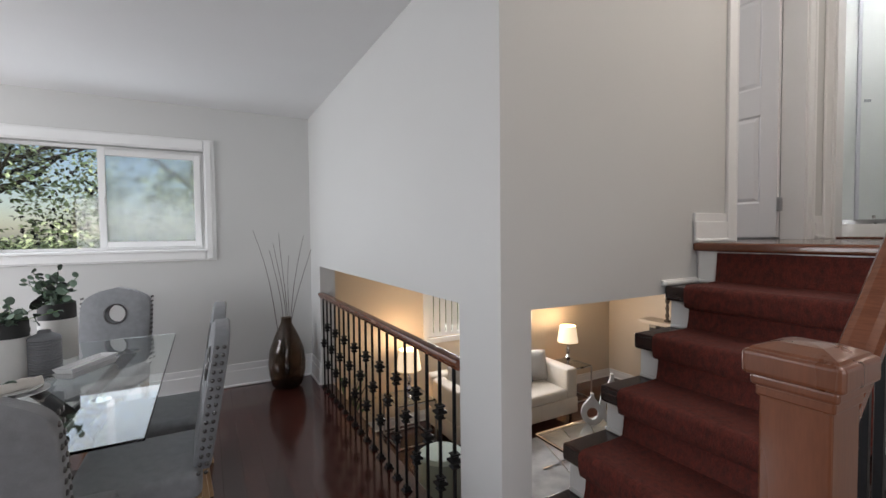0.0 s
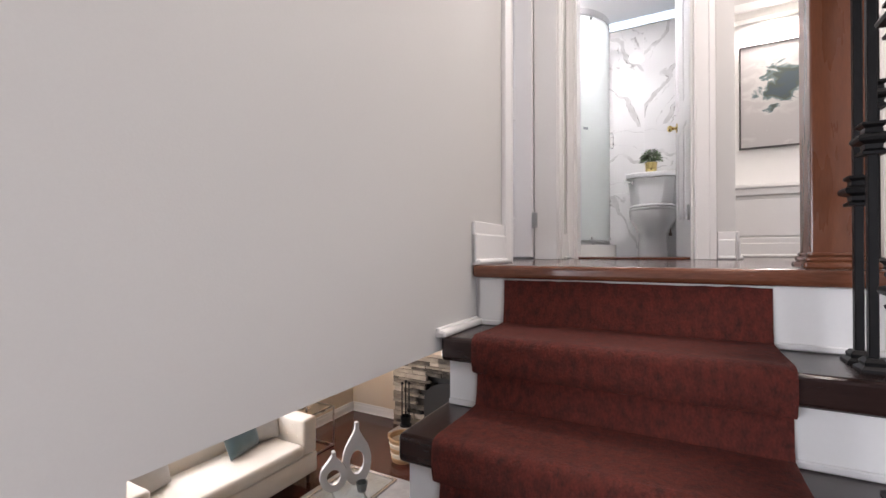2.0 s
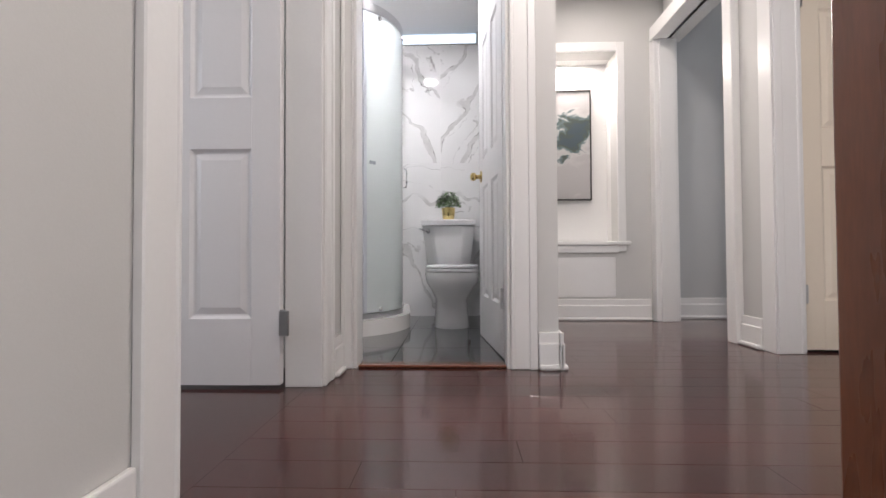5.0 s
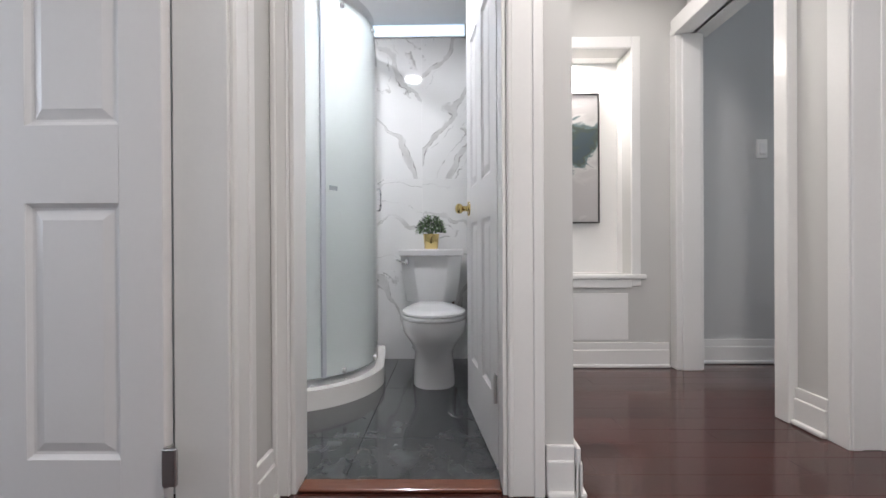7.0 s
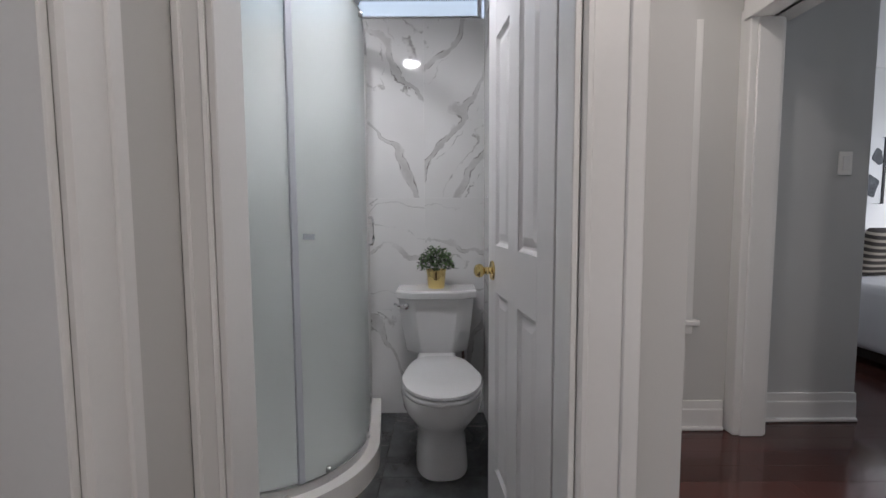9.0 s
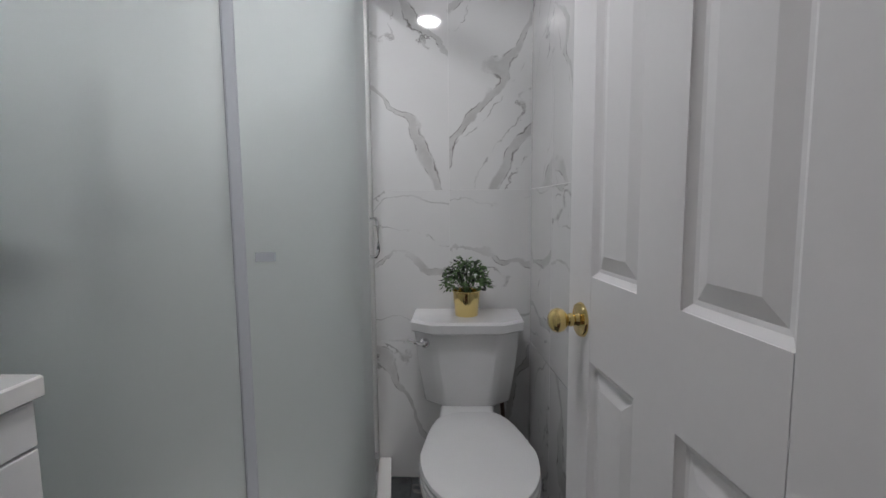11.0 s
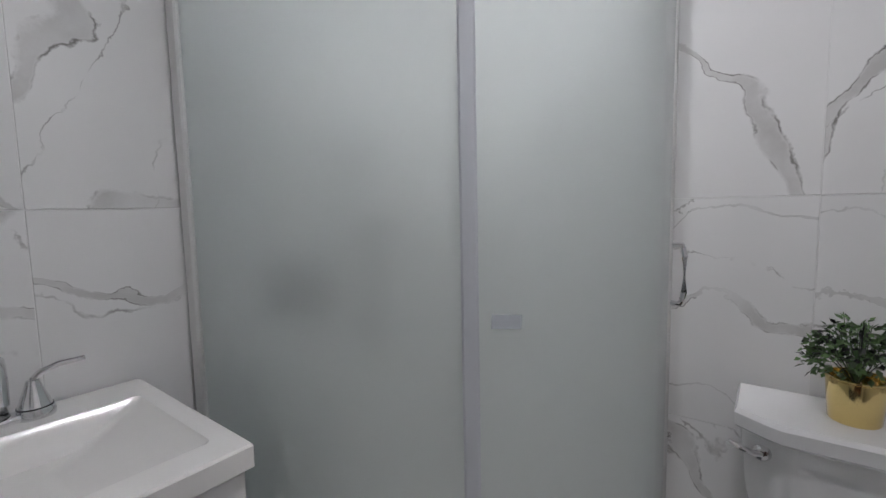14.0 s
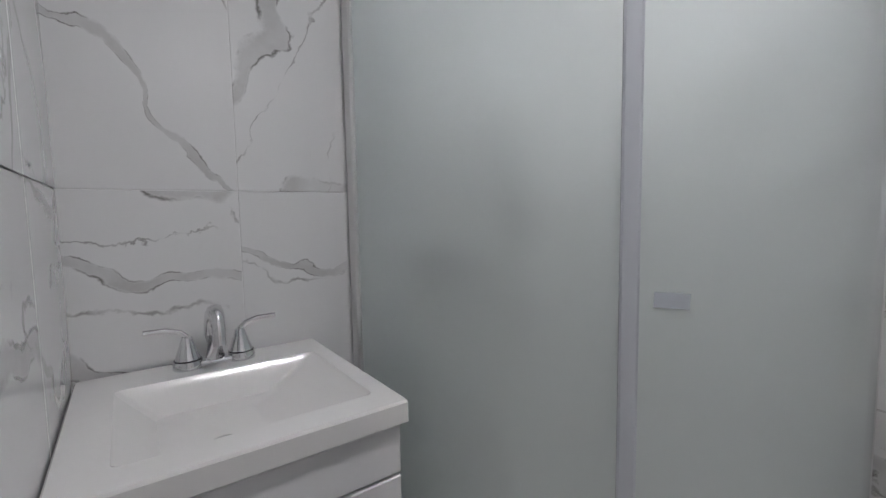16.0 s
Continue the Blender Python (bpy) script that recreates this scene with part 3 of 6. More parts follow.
planks("floor_dining", "glossy dark cherry plank floor of the dining room", -1.6, 1.445, 0.4, YW, 0.0, 0.118, 3, (-0.5, 1.4, 1.6, 5))
planks("floor_landing", "glossy dark cherry plank floor of the landing and hall", 2.614, 5.60, -1.6, YC + 0.05, L, 0.118, 5, (2.6, 5.6, -0.6, 1.7))
solid("floor_rest", boxes((-3.5, -2.3, -0.014, -1.6, YW, 0), (-1.6, -2.3, -0.014, 2.58, 0.4, 0), (1.445, 0.4, -0.014, 2.58, YC, 0), (4.6, -3.2, L - 0.014, 8.2, -1.6, L), (5.60, -1.6, L - 0.014, 8.2, -0.97, L), (2.5, YC + 0.05, L - 0.014, 4.03, 4.2, L)), PLANKS, "dark cherry wood floor", "floor")

# ---- bathroom ----


def tile_wall(name, label, p, q, columns, rows, normal):
    """Tiles on the upright plane from p to q (plan points), each 8 mm proud of its joint."""
    wall = thing(name, label, "tiled wall", kind="structure")
    a, b = Vector((*p, 0)), Vector((*q, 0))
    along = (b - a).normalized()
    facing = Vector((-along.y, along.x, 0))
    if facing.dot(Vector((*normal, 0))) < 0:
        facing = -facing
    rot = Matrix((along, facing, Vector((0, 0, 1)))).transposed().to_4x4()
    shared = {}
    for u0, u1 in zip(columns, columns[1:]):
        for z0, z1 in zip(rows, rows[1:]):
            mat = TILEH if z0 == rows[1] else (TILE, TILEM)[len(wall.children) // 3 % 2]
            key = (round(u1 - u0, 3), round(z1 - z0, 3), mat.name)
            if key not in shared:
                w, h = key[0] / 2 - 0.0010, key[1] / 2 - 0.0010
                shared[key] = mesh_of("tile", Shape().box(-w, -0.010, -h, w, 0, h, 0.0006, 1), mat)
            ob = new("tile", shared[key])
            ob.parent = wall
            ob.matrix_basis = Matrix.Translation(a + along * (u0 + u1) / 2 + Vector((0, 0, (z0 + z1) / 2))) @ rot
    return wall


ROWS_Z = (L, 2.038, 2.648, 3.585)
tile_wall("tiles_back", "white marble tiles with grey veins behind the toilet", (BX1, BY0), (BX1, BY1), (0, 0.321, 0.626, 0.931, 1.236, 1.462), ROWS_Z, (-1, 0))
tile_wall("tiles_left", "white marble tiles with grey veins behind the vanity", (BX0, BY1), (BX1, BY1), (0, 0.306, 0.611, 0.916, 1.221, 1.47), ROWS_Z, (0, -1))
tile_wall("tiles_right", "white marble tiles with grey veins beside the toilet", (BX0, 0.868), (BX1, BY0), (0, 0.30, 0.596, 0.892, 1.188, 1.475), ROWS_Z, (0.1, 1))
tile_wall("tiles_front", "white marble tiles beside the doorway", (BX0 + 0.008, 1.62), (BX0 + 0.008, BY1), (0, 0.22, 0.52, 0.818), ROWS_Z, (1, 0))
floor_bath = thing("floor_bath", "polished dark grey marble tile floor with pale veins", "tiled floor", kind="structure")
part("grout_bed", boxes((4.10, 0.83, L + 0.0005, BX1 + 0.01, BY1, L + 0.003)), DARK, floor_bath)
for x0, x1 in ((4.102, 4.40), (4.402, 5.0), (5.002, 5.604)):
    for y0, y1 in ((0.86, 1.46), (1.462, 2.06), (2.062, 2.43)):
        part("tile", Shape().box(x0, y0, L + 0.003, x1, y1, L + 0.009, 0.001, 1), TILEF, floor_bath)
solid("threshold_bath", Shape().box(4.035, 0.965, L + 0.001, 4.10, 1.59, L + 0.012, 0.005, 2), OAKY, "reddish wooden threshold strip", "threshold")


def downlight(x, y, z, label="unseen round white recessed ceiling light"):
    t = thing("ceiling_light", label, "ceiling light", Matrix.Translation((x, y, z)), "recessed ceiling lights")
    part("trim_ring", Shape().lathe([(0.055, 0), (0.085, 0), (0.085, -0.006), (0.06, -0.008), (0.055, -0.002)], n=40), TRIM, t, "", True)
    part("diffuser", Shape().lathe([(0, -0.001), (0.055, -0.001), (0.055, -0.003), (0, -0.003)], n=32), LIT, t, "glowing round diffuser", True)
    return t


LIT = glow("lit_diffuser", (1.0, 0.96, 0.9), 6)
# only the bath fitting (the second) is inferred; the others are added with their lamps
downlight(3.45, 0.55, CEIL_U)
downlight(4.66, 1.43, CEIL_B)
downlight(5.15, 2.0, CEIL_B)
downlight(1.9, 0.2, CEIL_U)
downlight(4.85, 0.20, CEIL_U)

# bright bluish band between the tiles and the ceiling, built as an assumed window strip
transom = thing("window_2", "assumed narrow white-framed window strip above the marble tiles", "window", kind="structure")
part("window_sill", Shape().box(BX1 - 0.012, 0.99, 3.5855, BX1 + 0.12, 2.55, 3.593, 0.002, 1), TRIM, transom)
part("window_frame", boxes((BX1 + 0.004, 0.99, 3.593, BX1 + 0.03, 1.012, CEIL_B), (BX1 + 0.004, 2.44, 3.593, BX1 + 0.03, 2.55, CEIL_B), (BX1 + 0.004, 1.012, 3.593, BX1 + 0.03, 2.44, 3.597)), TRIM, transom)
part("pane", boxes((BX1 + 0.015, 1.012, 3.597, BX1 + 0.018, 2.44, CEIL_B)), CLEAR, transom).visible_shadow = False
# glowing sheet added behind the pane to stand in for daylight
solid("backdrop_glow", boxes((BX1 + 0.04, 0.86, 3.595, BX1 + 0.05, 2.55, CEIL_B)), glow("pale_daylight", (0.74, 0.86, 1.0), 1.35), "pale glowing sheet for daylight behind the assumed bathroom window strip", "sky")

# quadrant shower


def shower_curve(off=0.0, n=26):
    """Plan line of the bowed front from the vanity wall to the back wall, pushed out by off."""
    pts = [(4.70 - off, BY1 - 0.011), (4.70 - off, 1.96)]
    for k in range(n + 1):
        a = math.pi / 2 * k / n
        pts.append((5.10 - (0.40 + off) * math.cos(a), 1.95 - (0.40 + off) * math.sin(a)))
    pts += [(5.35, 1.579 - off), (BX1 - 0.011, 1.615 - off)]
    return pts


def strip(path, path2, z0, z1):
    """A band between two plan lines."""
    return Shape().prism(path + path2[::-1], "z", z0, z1)


PALE = material("satin_aluminium", (0.72, 0.72, 0.71), 0.42, metal=0.6, spread=0.03, bump=0)
shower = thing("shower_enclosure", "curved frosted glass corner shower with chrome frame on a white tray", "shower")
tray_out, tray_in = shower_curve(0.066), shower_curve(-0.05)
part("tray", Shape().prism(tray_out + [(BX1 - 0.011, BY1 - 0.011)], "z", L + 0.009, L + 0.10), RESIN, shower, "white acrylic shower tray", True, 50)
part("bottom_rail", strip(shower_curve(0.016), shower_curve(-0.016), L + 0.10, L + 0.135), STEEL, shower, "", True, 50)
part("top_rail", strip(shower_curve(0.02), shower_curve(-0.02), 3.39, 3.445), CHROME, shower, "", True, 50)
curve = shower_curve(0)
cut = 12
part("glass_panel", strip(curve[:cut + 1], shower_curve(-0.006)[:cut + 1], L + 0.135, 3.39), FROST, shower, "fixed frosted glass panel", True, 60)
part("glass_door", strip(shower_curve(0.012)[cut:-1], shower_curve(0.006)[cut:-1], L + 0.137, 3.392), FROST, shower, "sliding frosted glass door", True, 60)
mx, my = shower_curve(0.006)[cut]
mdir = math.degrees(math.atan2(curve[cut + 1][1] - curve[cut - 1][1], curve[cut + 1][0] - curve[cut - 1][0]))
part("seal_strip", Shape().box(-0.012, -0.010, L + 0.135, 0.012, 0.010, 3.39, 0.003, 1, pose(mx, my, 0, 0, 0, mdir)), glass("milky_seal", (0.80, 0.82, 0.88), 0.5, 1.3, 0.6), shower, "milky plastic seal strip")
part("wall_profile", Shape().box(4.690, BY1 - 0.05, L + 0.10, 4.722, BY1 - 0.0105, 3.445, 0.004, 1), PALE, shower, "brushed aluminium wall profile")
part("wall_profile", Shape().box(BX1 - 0.035, 1.598, L + 0.10, BX1 - 0.0105, 1.634, 3.445, 0.004, 1), PALE, shower, "brushed aluminium wall profile")
hx, hy = 5.335, 1.568
part("handle", Shape().tube([(hx, hy - 0.008, 2.545), (hx, hy - 0.028, 2.545), (hx, hy - 0.031, 2.535), (hx, hy - 0.034, 2.52), (hx, hy - 0.034, 2.44), (hx, hy - 0.031, 2.425), (hx, hy - 0.028, 2.415), (hx, hy - 0.008, 2.415)], 0.006), CHROME, shower, "chrome pull handle", True)
for k in (3, 14, 25):
    for z in (L + 0.155, 3.37):
        x, y = shower_curve(0.022)[k + 2]
        part("roller", Shape().lathe([(0, -0.008), (0.011, -0.008), (0.013, 0), (0.011, 0.008), (0, 0.008)], n=16, m=pose(x, y, z, 90, 0, 0)), STEEL, shower, "", True)
sx, sy = shower_curve(0.014)[cut + 2]
sdir = math.degrees(math.atan2(curve[cut + 3][1] - curve[cut + 1][1], curve[cut + 3][0] - curve[cut + 1][0]))
part("sticker", Shape().box(-0.021, -0.0012, -0.010, 0.021, 0.0004, 0.010, 0.0, 1, pose(sx, sy, 2.478, 0, 3, sdir)), material("grey_label", (0.42, 0.46, 0.50), 0.5, bump=0), shower, "small grey label")

# fittings inside the shower; chrome's dark reflections are put into their base colour
DARK_CHROME = material("darkened_chrome", (0.16, 0.16, 0.18), 0.3, metal=0.8, spread=0.05, bump=0)
fit_ = thing("shower_fittings", "darkened chrome shower valve, hand shower and spout behind frosted glass", "shower fittings")
YS = BY1 - 0.011
part("valve", Shape().lathe([(0, 0), (0.075, 0), (0.075, 0.012), (0.035, 0.02), (0.03, 0.06), (0, 0.062)], n=32, m=pose(4.97, YS, 2.43, 90, 0, 0)), DARK_CHROME, fit_, "round darkened chrome valve plate", True)
part("hand_shower", Shape().lathe([(0, 0), (0.05, 0), (0.055, 0.02), (0.02, 0.05), (0, 0.05)], n=28, m=pose(5.22, YS - 0.07, 2.57, 120, 0, 0)).tube([(5.22, YS - 0.05, 2.57), (5.22, YS - 0.02, 2.44)], 0.014, 12), DARK_CHROME, fit_, "", True)
part("slide_bar", Shape().tube([(5.22, YS - 0.035, 2.2), (5.22, YS - 0.035, 2.95)], 0.010, 12).tube([(5.22, YS, 2.22), (5.22, YS - 0.035, 2.22)], 0.012, 10).tube([(5.22, YS, 2.93), (5.22, YS - 0.035, 2.93)], 0.012, 10), DARK_CHROME, fit_, "", True)
part("spout", Shape().tube([(5.22, YS, 2.28), (5.22, YS - 0.10, 2.28), (5.22, YS - 0.13, 2.25)], 0.028, 16), DARK_CHROME, fit_, "", True)

# toilet


def lidloop(cx, cy, rx, ry, z, n=44):
    """A seat outline: a round front and a squarer, narrower back towards the tank."""
    out = []
    for i in range(n):
        a = 2 * math.pi * i / n
        c_, s_ = math.cos(a), math.sin(a)
        p_ = 4.0 if c_ > 0 else 2.15
        x = math.copysign(abs(c_) ** (2 / p_), c_) * rx
        y = math.copysign(abs(s_) ** (2 / p_), s_) * ry * (1 - 0.28 * max(0, x / rx))
        out.append((cx + x * (1.0 if c_ > 0 else 0.94), cy + y, z))
    return out


def superloop(cx, cy, rx, ry, z, n=40, power=2.5, front=1.0):
    """A rounded loop; front lengthens the half towards -x."""
    out = []
    for i in range(n):
        a = 2 * math.pi * i / n
        c, s = math.cos(a), math.sin(a)
        x = math.copysign(abs(c) ** (2 / power), c) * rx
        y = math.copysign(abs(s) ** (2 / power), s) * ry
        out.append((cx + (x * front if x < 0 else x), cy + y, z))
    return out


TY = 1.234
toilet = thing("toilet", "white ceramic two-piece toilet with the lid down", "toilet")
part("bowl", Shape().loft([
    superloop(5.170, TY, 0.20, 0.120, L + 0.009, power=2.8), superloop(5.170, TY, 0.195, 0.120, L + 0.03, power=2.8), superloop(5.180, TY, 0.185, 0.114, L + 0.12, power=2.6),
    superloop(5.170, TY, 0.195, 0.112, L + 0.19, power=2.4), superloop(5.140, TY, 0.228, 0.144, L + 0.25, power=2.3), superloop(5.115, TY, 0.238, 0.176, L + 0.300, power=2.2),
    superloop(5.110, TY, 0.242, 0.184, L + 0.355, power=2.2), superloop(5.110, TY, 0.240, 0.182, L + 0.370, power=2.2)]), CERAMIC, toilet, "", True, 60)
SC = 5.112
part("seat", Shape().loft([lidloop(SC, TY, 0.262, 0.176, L + 0.372), lidloop(SC, TY, 0.267, 0.181, L + 0.378), lidloop(SC, TY, 0.267, 0.181, L + 0.388), lidloop(SC, TY, 0.263, 0.178, L + 0.392)]), LACQUER, toilet, "", True, 50)
part("lid", Shape().loft([lidloop(SC, TY, 0.260, 0.174, L + 0.395), lidloop(SC, TY, 0.266, 0.180, L + 0.400), lidloop(SC, TY, 0.264, 0.178, L + 0.410), lidloop(SC, TY, 0.245, 0.160, L + 0.417), lidloop(SC, TY, 0.14, 0.09, L + 0.420)]), LACQUER, toilet, "", True, 50)
# the bowl stands a little askew to the tank
askew = Matrix.Translation((5.5, TY, 0)) @ Matrix.Rotation(radians(4), 4, "Z") @ Matrix.Diagonal((1, 0.97, 1, 1)) @ Matrix.Translation((-5.5, -TY, 0))
for piece in toilet.children:
    piece.data.transform(askew)
part("neck", Shape().box(5.28, TY - 0.10, L + 0.28, 5.53, TY + 0.10, L + 0.415, 0.025, 3), CERAMIC, toilet, "", True)


def tank_outline(wf, wb, xf, xb, cut_):
    """Plan of the tank: a flat front with angled corners."""
    return [(xb, TY - wb), (xb, TY + wb), (xf + cut_, TY + wf + 0.012), (xf + 0.012, TY + wf - 0.045), (xf, TY + wf - 0.07), (xf, TY - wf + 0.07), (xf + 0.012, TY - wf + 0.045), (xf + cut_, TY - wf - 0.012)]


tank = Shape().loft([[(x, y, z) for x, y in tank_outline(w, w + 0.012, xf, 5.555, 0.05)] for w, xf, z in ((0.138, 5.412, L + 0.408), (0.148, 5.405, L + 0.418), (0.166, 5.388, L + 0.56), (0.180, 5.374, L + 0.695))])
bmesh.ops.bevel(tank.bm, geom=[e for e in tank.bm.edges if abs(e.verts[0].co.z - e.verts[1].co.z) > 0.02], offset=0.012, segments=3, affect="EDGES", profile=0.5)
part("tank", tank, CERAMIC, toilet, "", True, 40)
lidt = Shape().loft([[(x, y, z) for x, y in tank_outline(w, w + 0.012, xf, 5.56, 0.05)] for w, xf, z in ((0.183, 5.352, L + 0.697), (0.188, 5.347, L + 0.703), (0.190, 5.345, L + 0.732), (0.185, 5.351, L + 0.742))])
part("tank_lid", lidt, CERAMIC, toilet, "", True, 30)
lever = part("flush_lever", Shape().lathe([(0, 0), (0.016, 0), (0.018, 0.006), (0.012, 0.014), (0, 0.016)], n=20, m=pose(5.385, TY + 0.150, L + 0.660, 0, -90, 0)).tube([(5.373, TY + 0.150, L + 0.660), (5.365, TY + 0.165, L + 0.662), (5.363, TY + 0.20, L + 0.672), (5.365, TY + 0.21, L + 0.676)], 0.0065), CHROME, toilet, "chrome flush lever", True)
part("supply_valve", Shape().tube([(5.59, 1.085, L + 0.20), (5.54, 1.085, L + 0.20), (5.54, 1.085, L + 0.26), (5.545, 1.10, L + 0.44)], 0.008).box(5.525, 1.07, L + 0.185, 5.555, 1.10, L + 0.215, 0.006, 2), material("worn_copper", (0.16, 0.11, 0.09), 0.4, metal=0.8), toilet, "worn copper supply valve", True)


def leaf_ball(s, cx, cy, cz, rx, ry, rz, count, size, seed, low=-0.2):
    """Loose sprigs of small pointed leaves inside a flattened ball."""
    rng = random.Random(seed)
    for _ in range(count):
        a, u = rng.uniform(0, 2 * math.pi), rng.uniform(low, 1)
        k = rng.uniform(0.55, 1.08)
        h = math.sqrt(max(0, 1 - u * u))
        p = Vector((cx + rx * k * h * math.cos(a), cy + ry * k * h * math.sin(a), cz + rz * k * u))
        l = size * rng.uniform(0.7, 1.3)
        m = Matrix.Translation(p) @ Euler((rng.uniform(-1, 1), rng.uniform(-1, 1), a + rng.uniform(-0.8, 0.8))).to_matrix().to_4x4()
        v = [s.bm.verts.new(m @ Vector(q)) for q in ((0, 0, 0), (l * 0.45, l * 0.32, l * 0.1), (l, 0, 0), (l * 0.45, -l * 0.32, l * 0.1))]
        s.bm.faces.new((v[0], v[1], v[2]))
        s.bm.faces.new((v[0], v[2], v[3]))
    return s


GREEN = material("leaf_green", (0.060, 0.110, 0.038), 0.5, spread=0.6, scale=30, fine=80, bump=0, island=0.9)
EUC = material("eucalyptus_green", (0.10, 0.15, 0.11), 0.55, spread=0.4, scale=20, fine=60, bump=0, island=0.9)
plant = thing("potted_plant", "small bushy green plant in a brass pot on the toilet tank", "plant")
PX, PY, PZ = 5.462, 1.234, L + 0.742
part("pot", Shape().lathe([(0, 0), (0.041, 0), (0.043, 0.003), (0.050, 0.088), (0.0525, 0.090), (0.0525, 0.094), (0.048, 0.094), (0.046, 0.08), (0, 0.08)], PX, PY, PZ, 40), BRASS, plant, "brushed brass pot", True)
stems = Shape()
rng = random.Random(8)
for _ in range(26):
    a, r = rng.uniform(0, 6.28), rng.uniform(0.02, 0.085)
    stems.tube([(PX, PY, PZ + 0.075), (PX + 0.5 * r * math.cos(a), PY + 0.5 * r * math.sin(a), PZ + 0.12), (PX + r * math.cos(a), PY + r * math.sin(a), PZ + 0.13 + rng.uniform(0, 0.09))], 0.0011, 4)
part("stems", stems, GREEN, plant)
part("leaves", leaf_ball(Shape(), PX, PY, PZ + 0.112, 0.082, 0.084, 0.092, 620, 0.018, 2, -0.1), GREEN, plant, "dense small green leaves")

# vanity
vanity = thing("vanity_cabinet", "white lacquered vanity cabinet with drawers", "cabinet")
VX0, VX1, VY0, VZ = 4.1455, 4.581, 1.997, 2.298
part("body", Shape().box(VX0 + 0.006, VY0 + 0.02, L + 0.10, VX1 - 0.004, BY1 - 0.012, VZ - 0.072, 0.003, 1).box(VX1 - 0.014, VY0 + 0.02, VZ - 0.073, VX1 - 0.004, BY1 - 0.012, VZ - 0.036).box(VX0 + 0.006, VY0 + 0.02, VZ - 0.073, VX0 + 0.016, BY1 - 0.012, VZ - 0.036), LACQUER, vanity)
part("plinth", Shape().box(VX0 + 0.02, VY0 + 0.06, L + 0.009, VX1 - 0.02, BY1 - 0.012, L + 0.10), LACQUER, vanity)
for z0, z1 in ((VZ - 0.125, VZ - 0.044), (VZ - 0.44, VZ - 0.130), (L + 0.105, VZ - 0.445)):
    part("drawer_front", Shape().box(VX0 + 0.006, VY0 + 0.002, z0, VX1 - 0.003, VY0 + 0.020, z1, 0.003, 2), LACQUER, vanity)


def basin():
    """A slab with a sloping rectangular bowl sunk into it."""
    s = Shape()
    x0, x1, y0, y1 = VX0, VX1 + 0.006, VY0 - 0.012, BY1 - 0.0115
    top = VZ

    def ring(a, b, c, d, z, r=0.0, k=5):
        pts = []
        for cx, cy, st in ((b - r, d - r, 0), (a + r, d - r, 90), (a + r, c + r, 180), (b - r, c + r, 270)):
            for i in range(k):
                w = radians(st + 90 * i / (k - 1))
                pts.append((cx + r * math.cos(w), cy + r * math.sin(w), z))
        return pts
    loops = [ring(x0, x1, y0, y1, top - 0.036, 0.004), ring(x0, x1, y0, y1, top - 0.004, 0.004), ring(x0 + 0.003, x1 - 0.003, y0 + 0.003, y1 - 0.003, top, 0.004),
             ring(x0 + 0.06, x1 - 0.035, y0 + 0.055, y1 - 0.10, top, 0.012), ring(x0 + 0.064, x1 - 0.039, y0 + 0.059, y1 - 0.104, top - 0.005, 0.014),
             ring(x0 + 0.115, x1 - 0.125, y0 + 0.085, y1 - 0.125, top - 0.055, 0.02), ring(x0 + 0.16, x1 - 0.17, y0 + 0.11, y1 - 0.15, top - 0.062, 0.02)]
    s.loft(loops, False)
    s.bm.verts.ensure_lookup_table()
    s.bm.faces.new(s.bm.verts[-20:])
    return s


sink = thing("sink", "white rectangular sink top with a sloping basin on the vanity", "sink")
part("basin", basin(), RESIN, sink, "", True, 30)
part("drain", Shape().lathe([(0, 0), (0.018, 0), (0.020, 0.003), (0.008, 0.006), (0, 0.006)], VX0 + 0.2, VY0 + 0.155, VZ - 0.062, 24), CHROME, sink, "chrome drain", True)

faucet = thing("faucet", "chrome two-handle faucet on the sink", "faucet")
FX, FY = 4.370, BY1 - 0.060
part("base_plate", Shape().box(FX - 0.052, FY - 0.017, VZ, FX + 0.052, FY + 0.017, VZ + 0.014, 0.006, 3), CHROME, faucet, "", True)
for sgn in (-1, 1):
    h = part("handle_base", Shape().lathe([(0, 0), (0.027, 0), (0.027, 0.008), (0.024, 0.017), (0.023, 0.019), (0.014, 0.045), (0.009, 0.062), (0, 0.064)], FX + sgn * 0.048, FY, VZ + 0.001, 28), CHROME, faucet, "", True)
    part("black_ring", Shape().lathe([(0.0236, 0.016), (0.0246, 0.016), (0.0243, 0.0185), (0.0234, 0.0185)], FX + sgn * 0.048, FY, VZ + 0.001, 28), IRON, h)
    p0 = Vector((FX + sgn * 0.048, FY, VZ + 0.062))
    part("lever", Shape().tube([p0, p0 + Vector((sgn * 0.012, 0, 0.012)), p0 + Vector((sgn * 0.035, -0.004, 0.020)), p0 + Vector((sgn * 0.070, -0.010, 0.022))], 0.0062, 10, False, 0.0045), CHROME, faucet, "", True)
arc = [(FX, FY, VZ + 0.012)] + [(FX, FY - 0.055 * (1 - math.cos(radians(a))) * 0.55, VZ + 0.062 + 0.048 * math.sin(radians(a))) for a in range(0, 181, 15)] + [(FX, FY - 0.064, VZ + 0.050)]
part("spout", Shape().tube(arc, 0.019, 20, False, 0.011), CHROME, faucet, "", True)


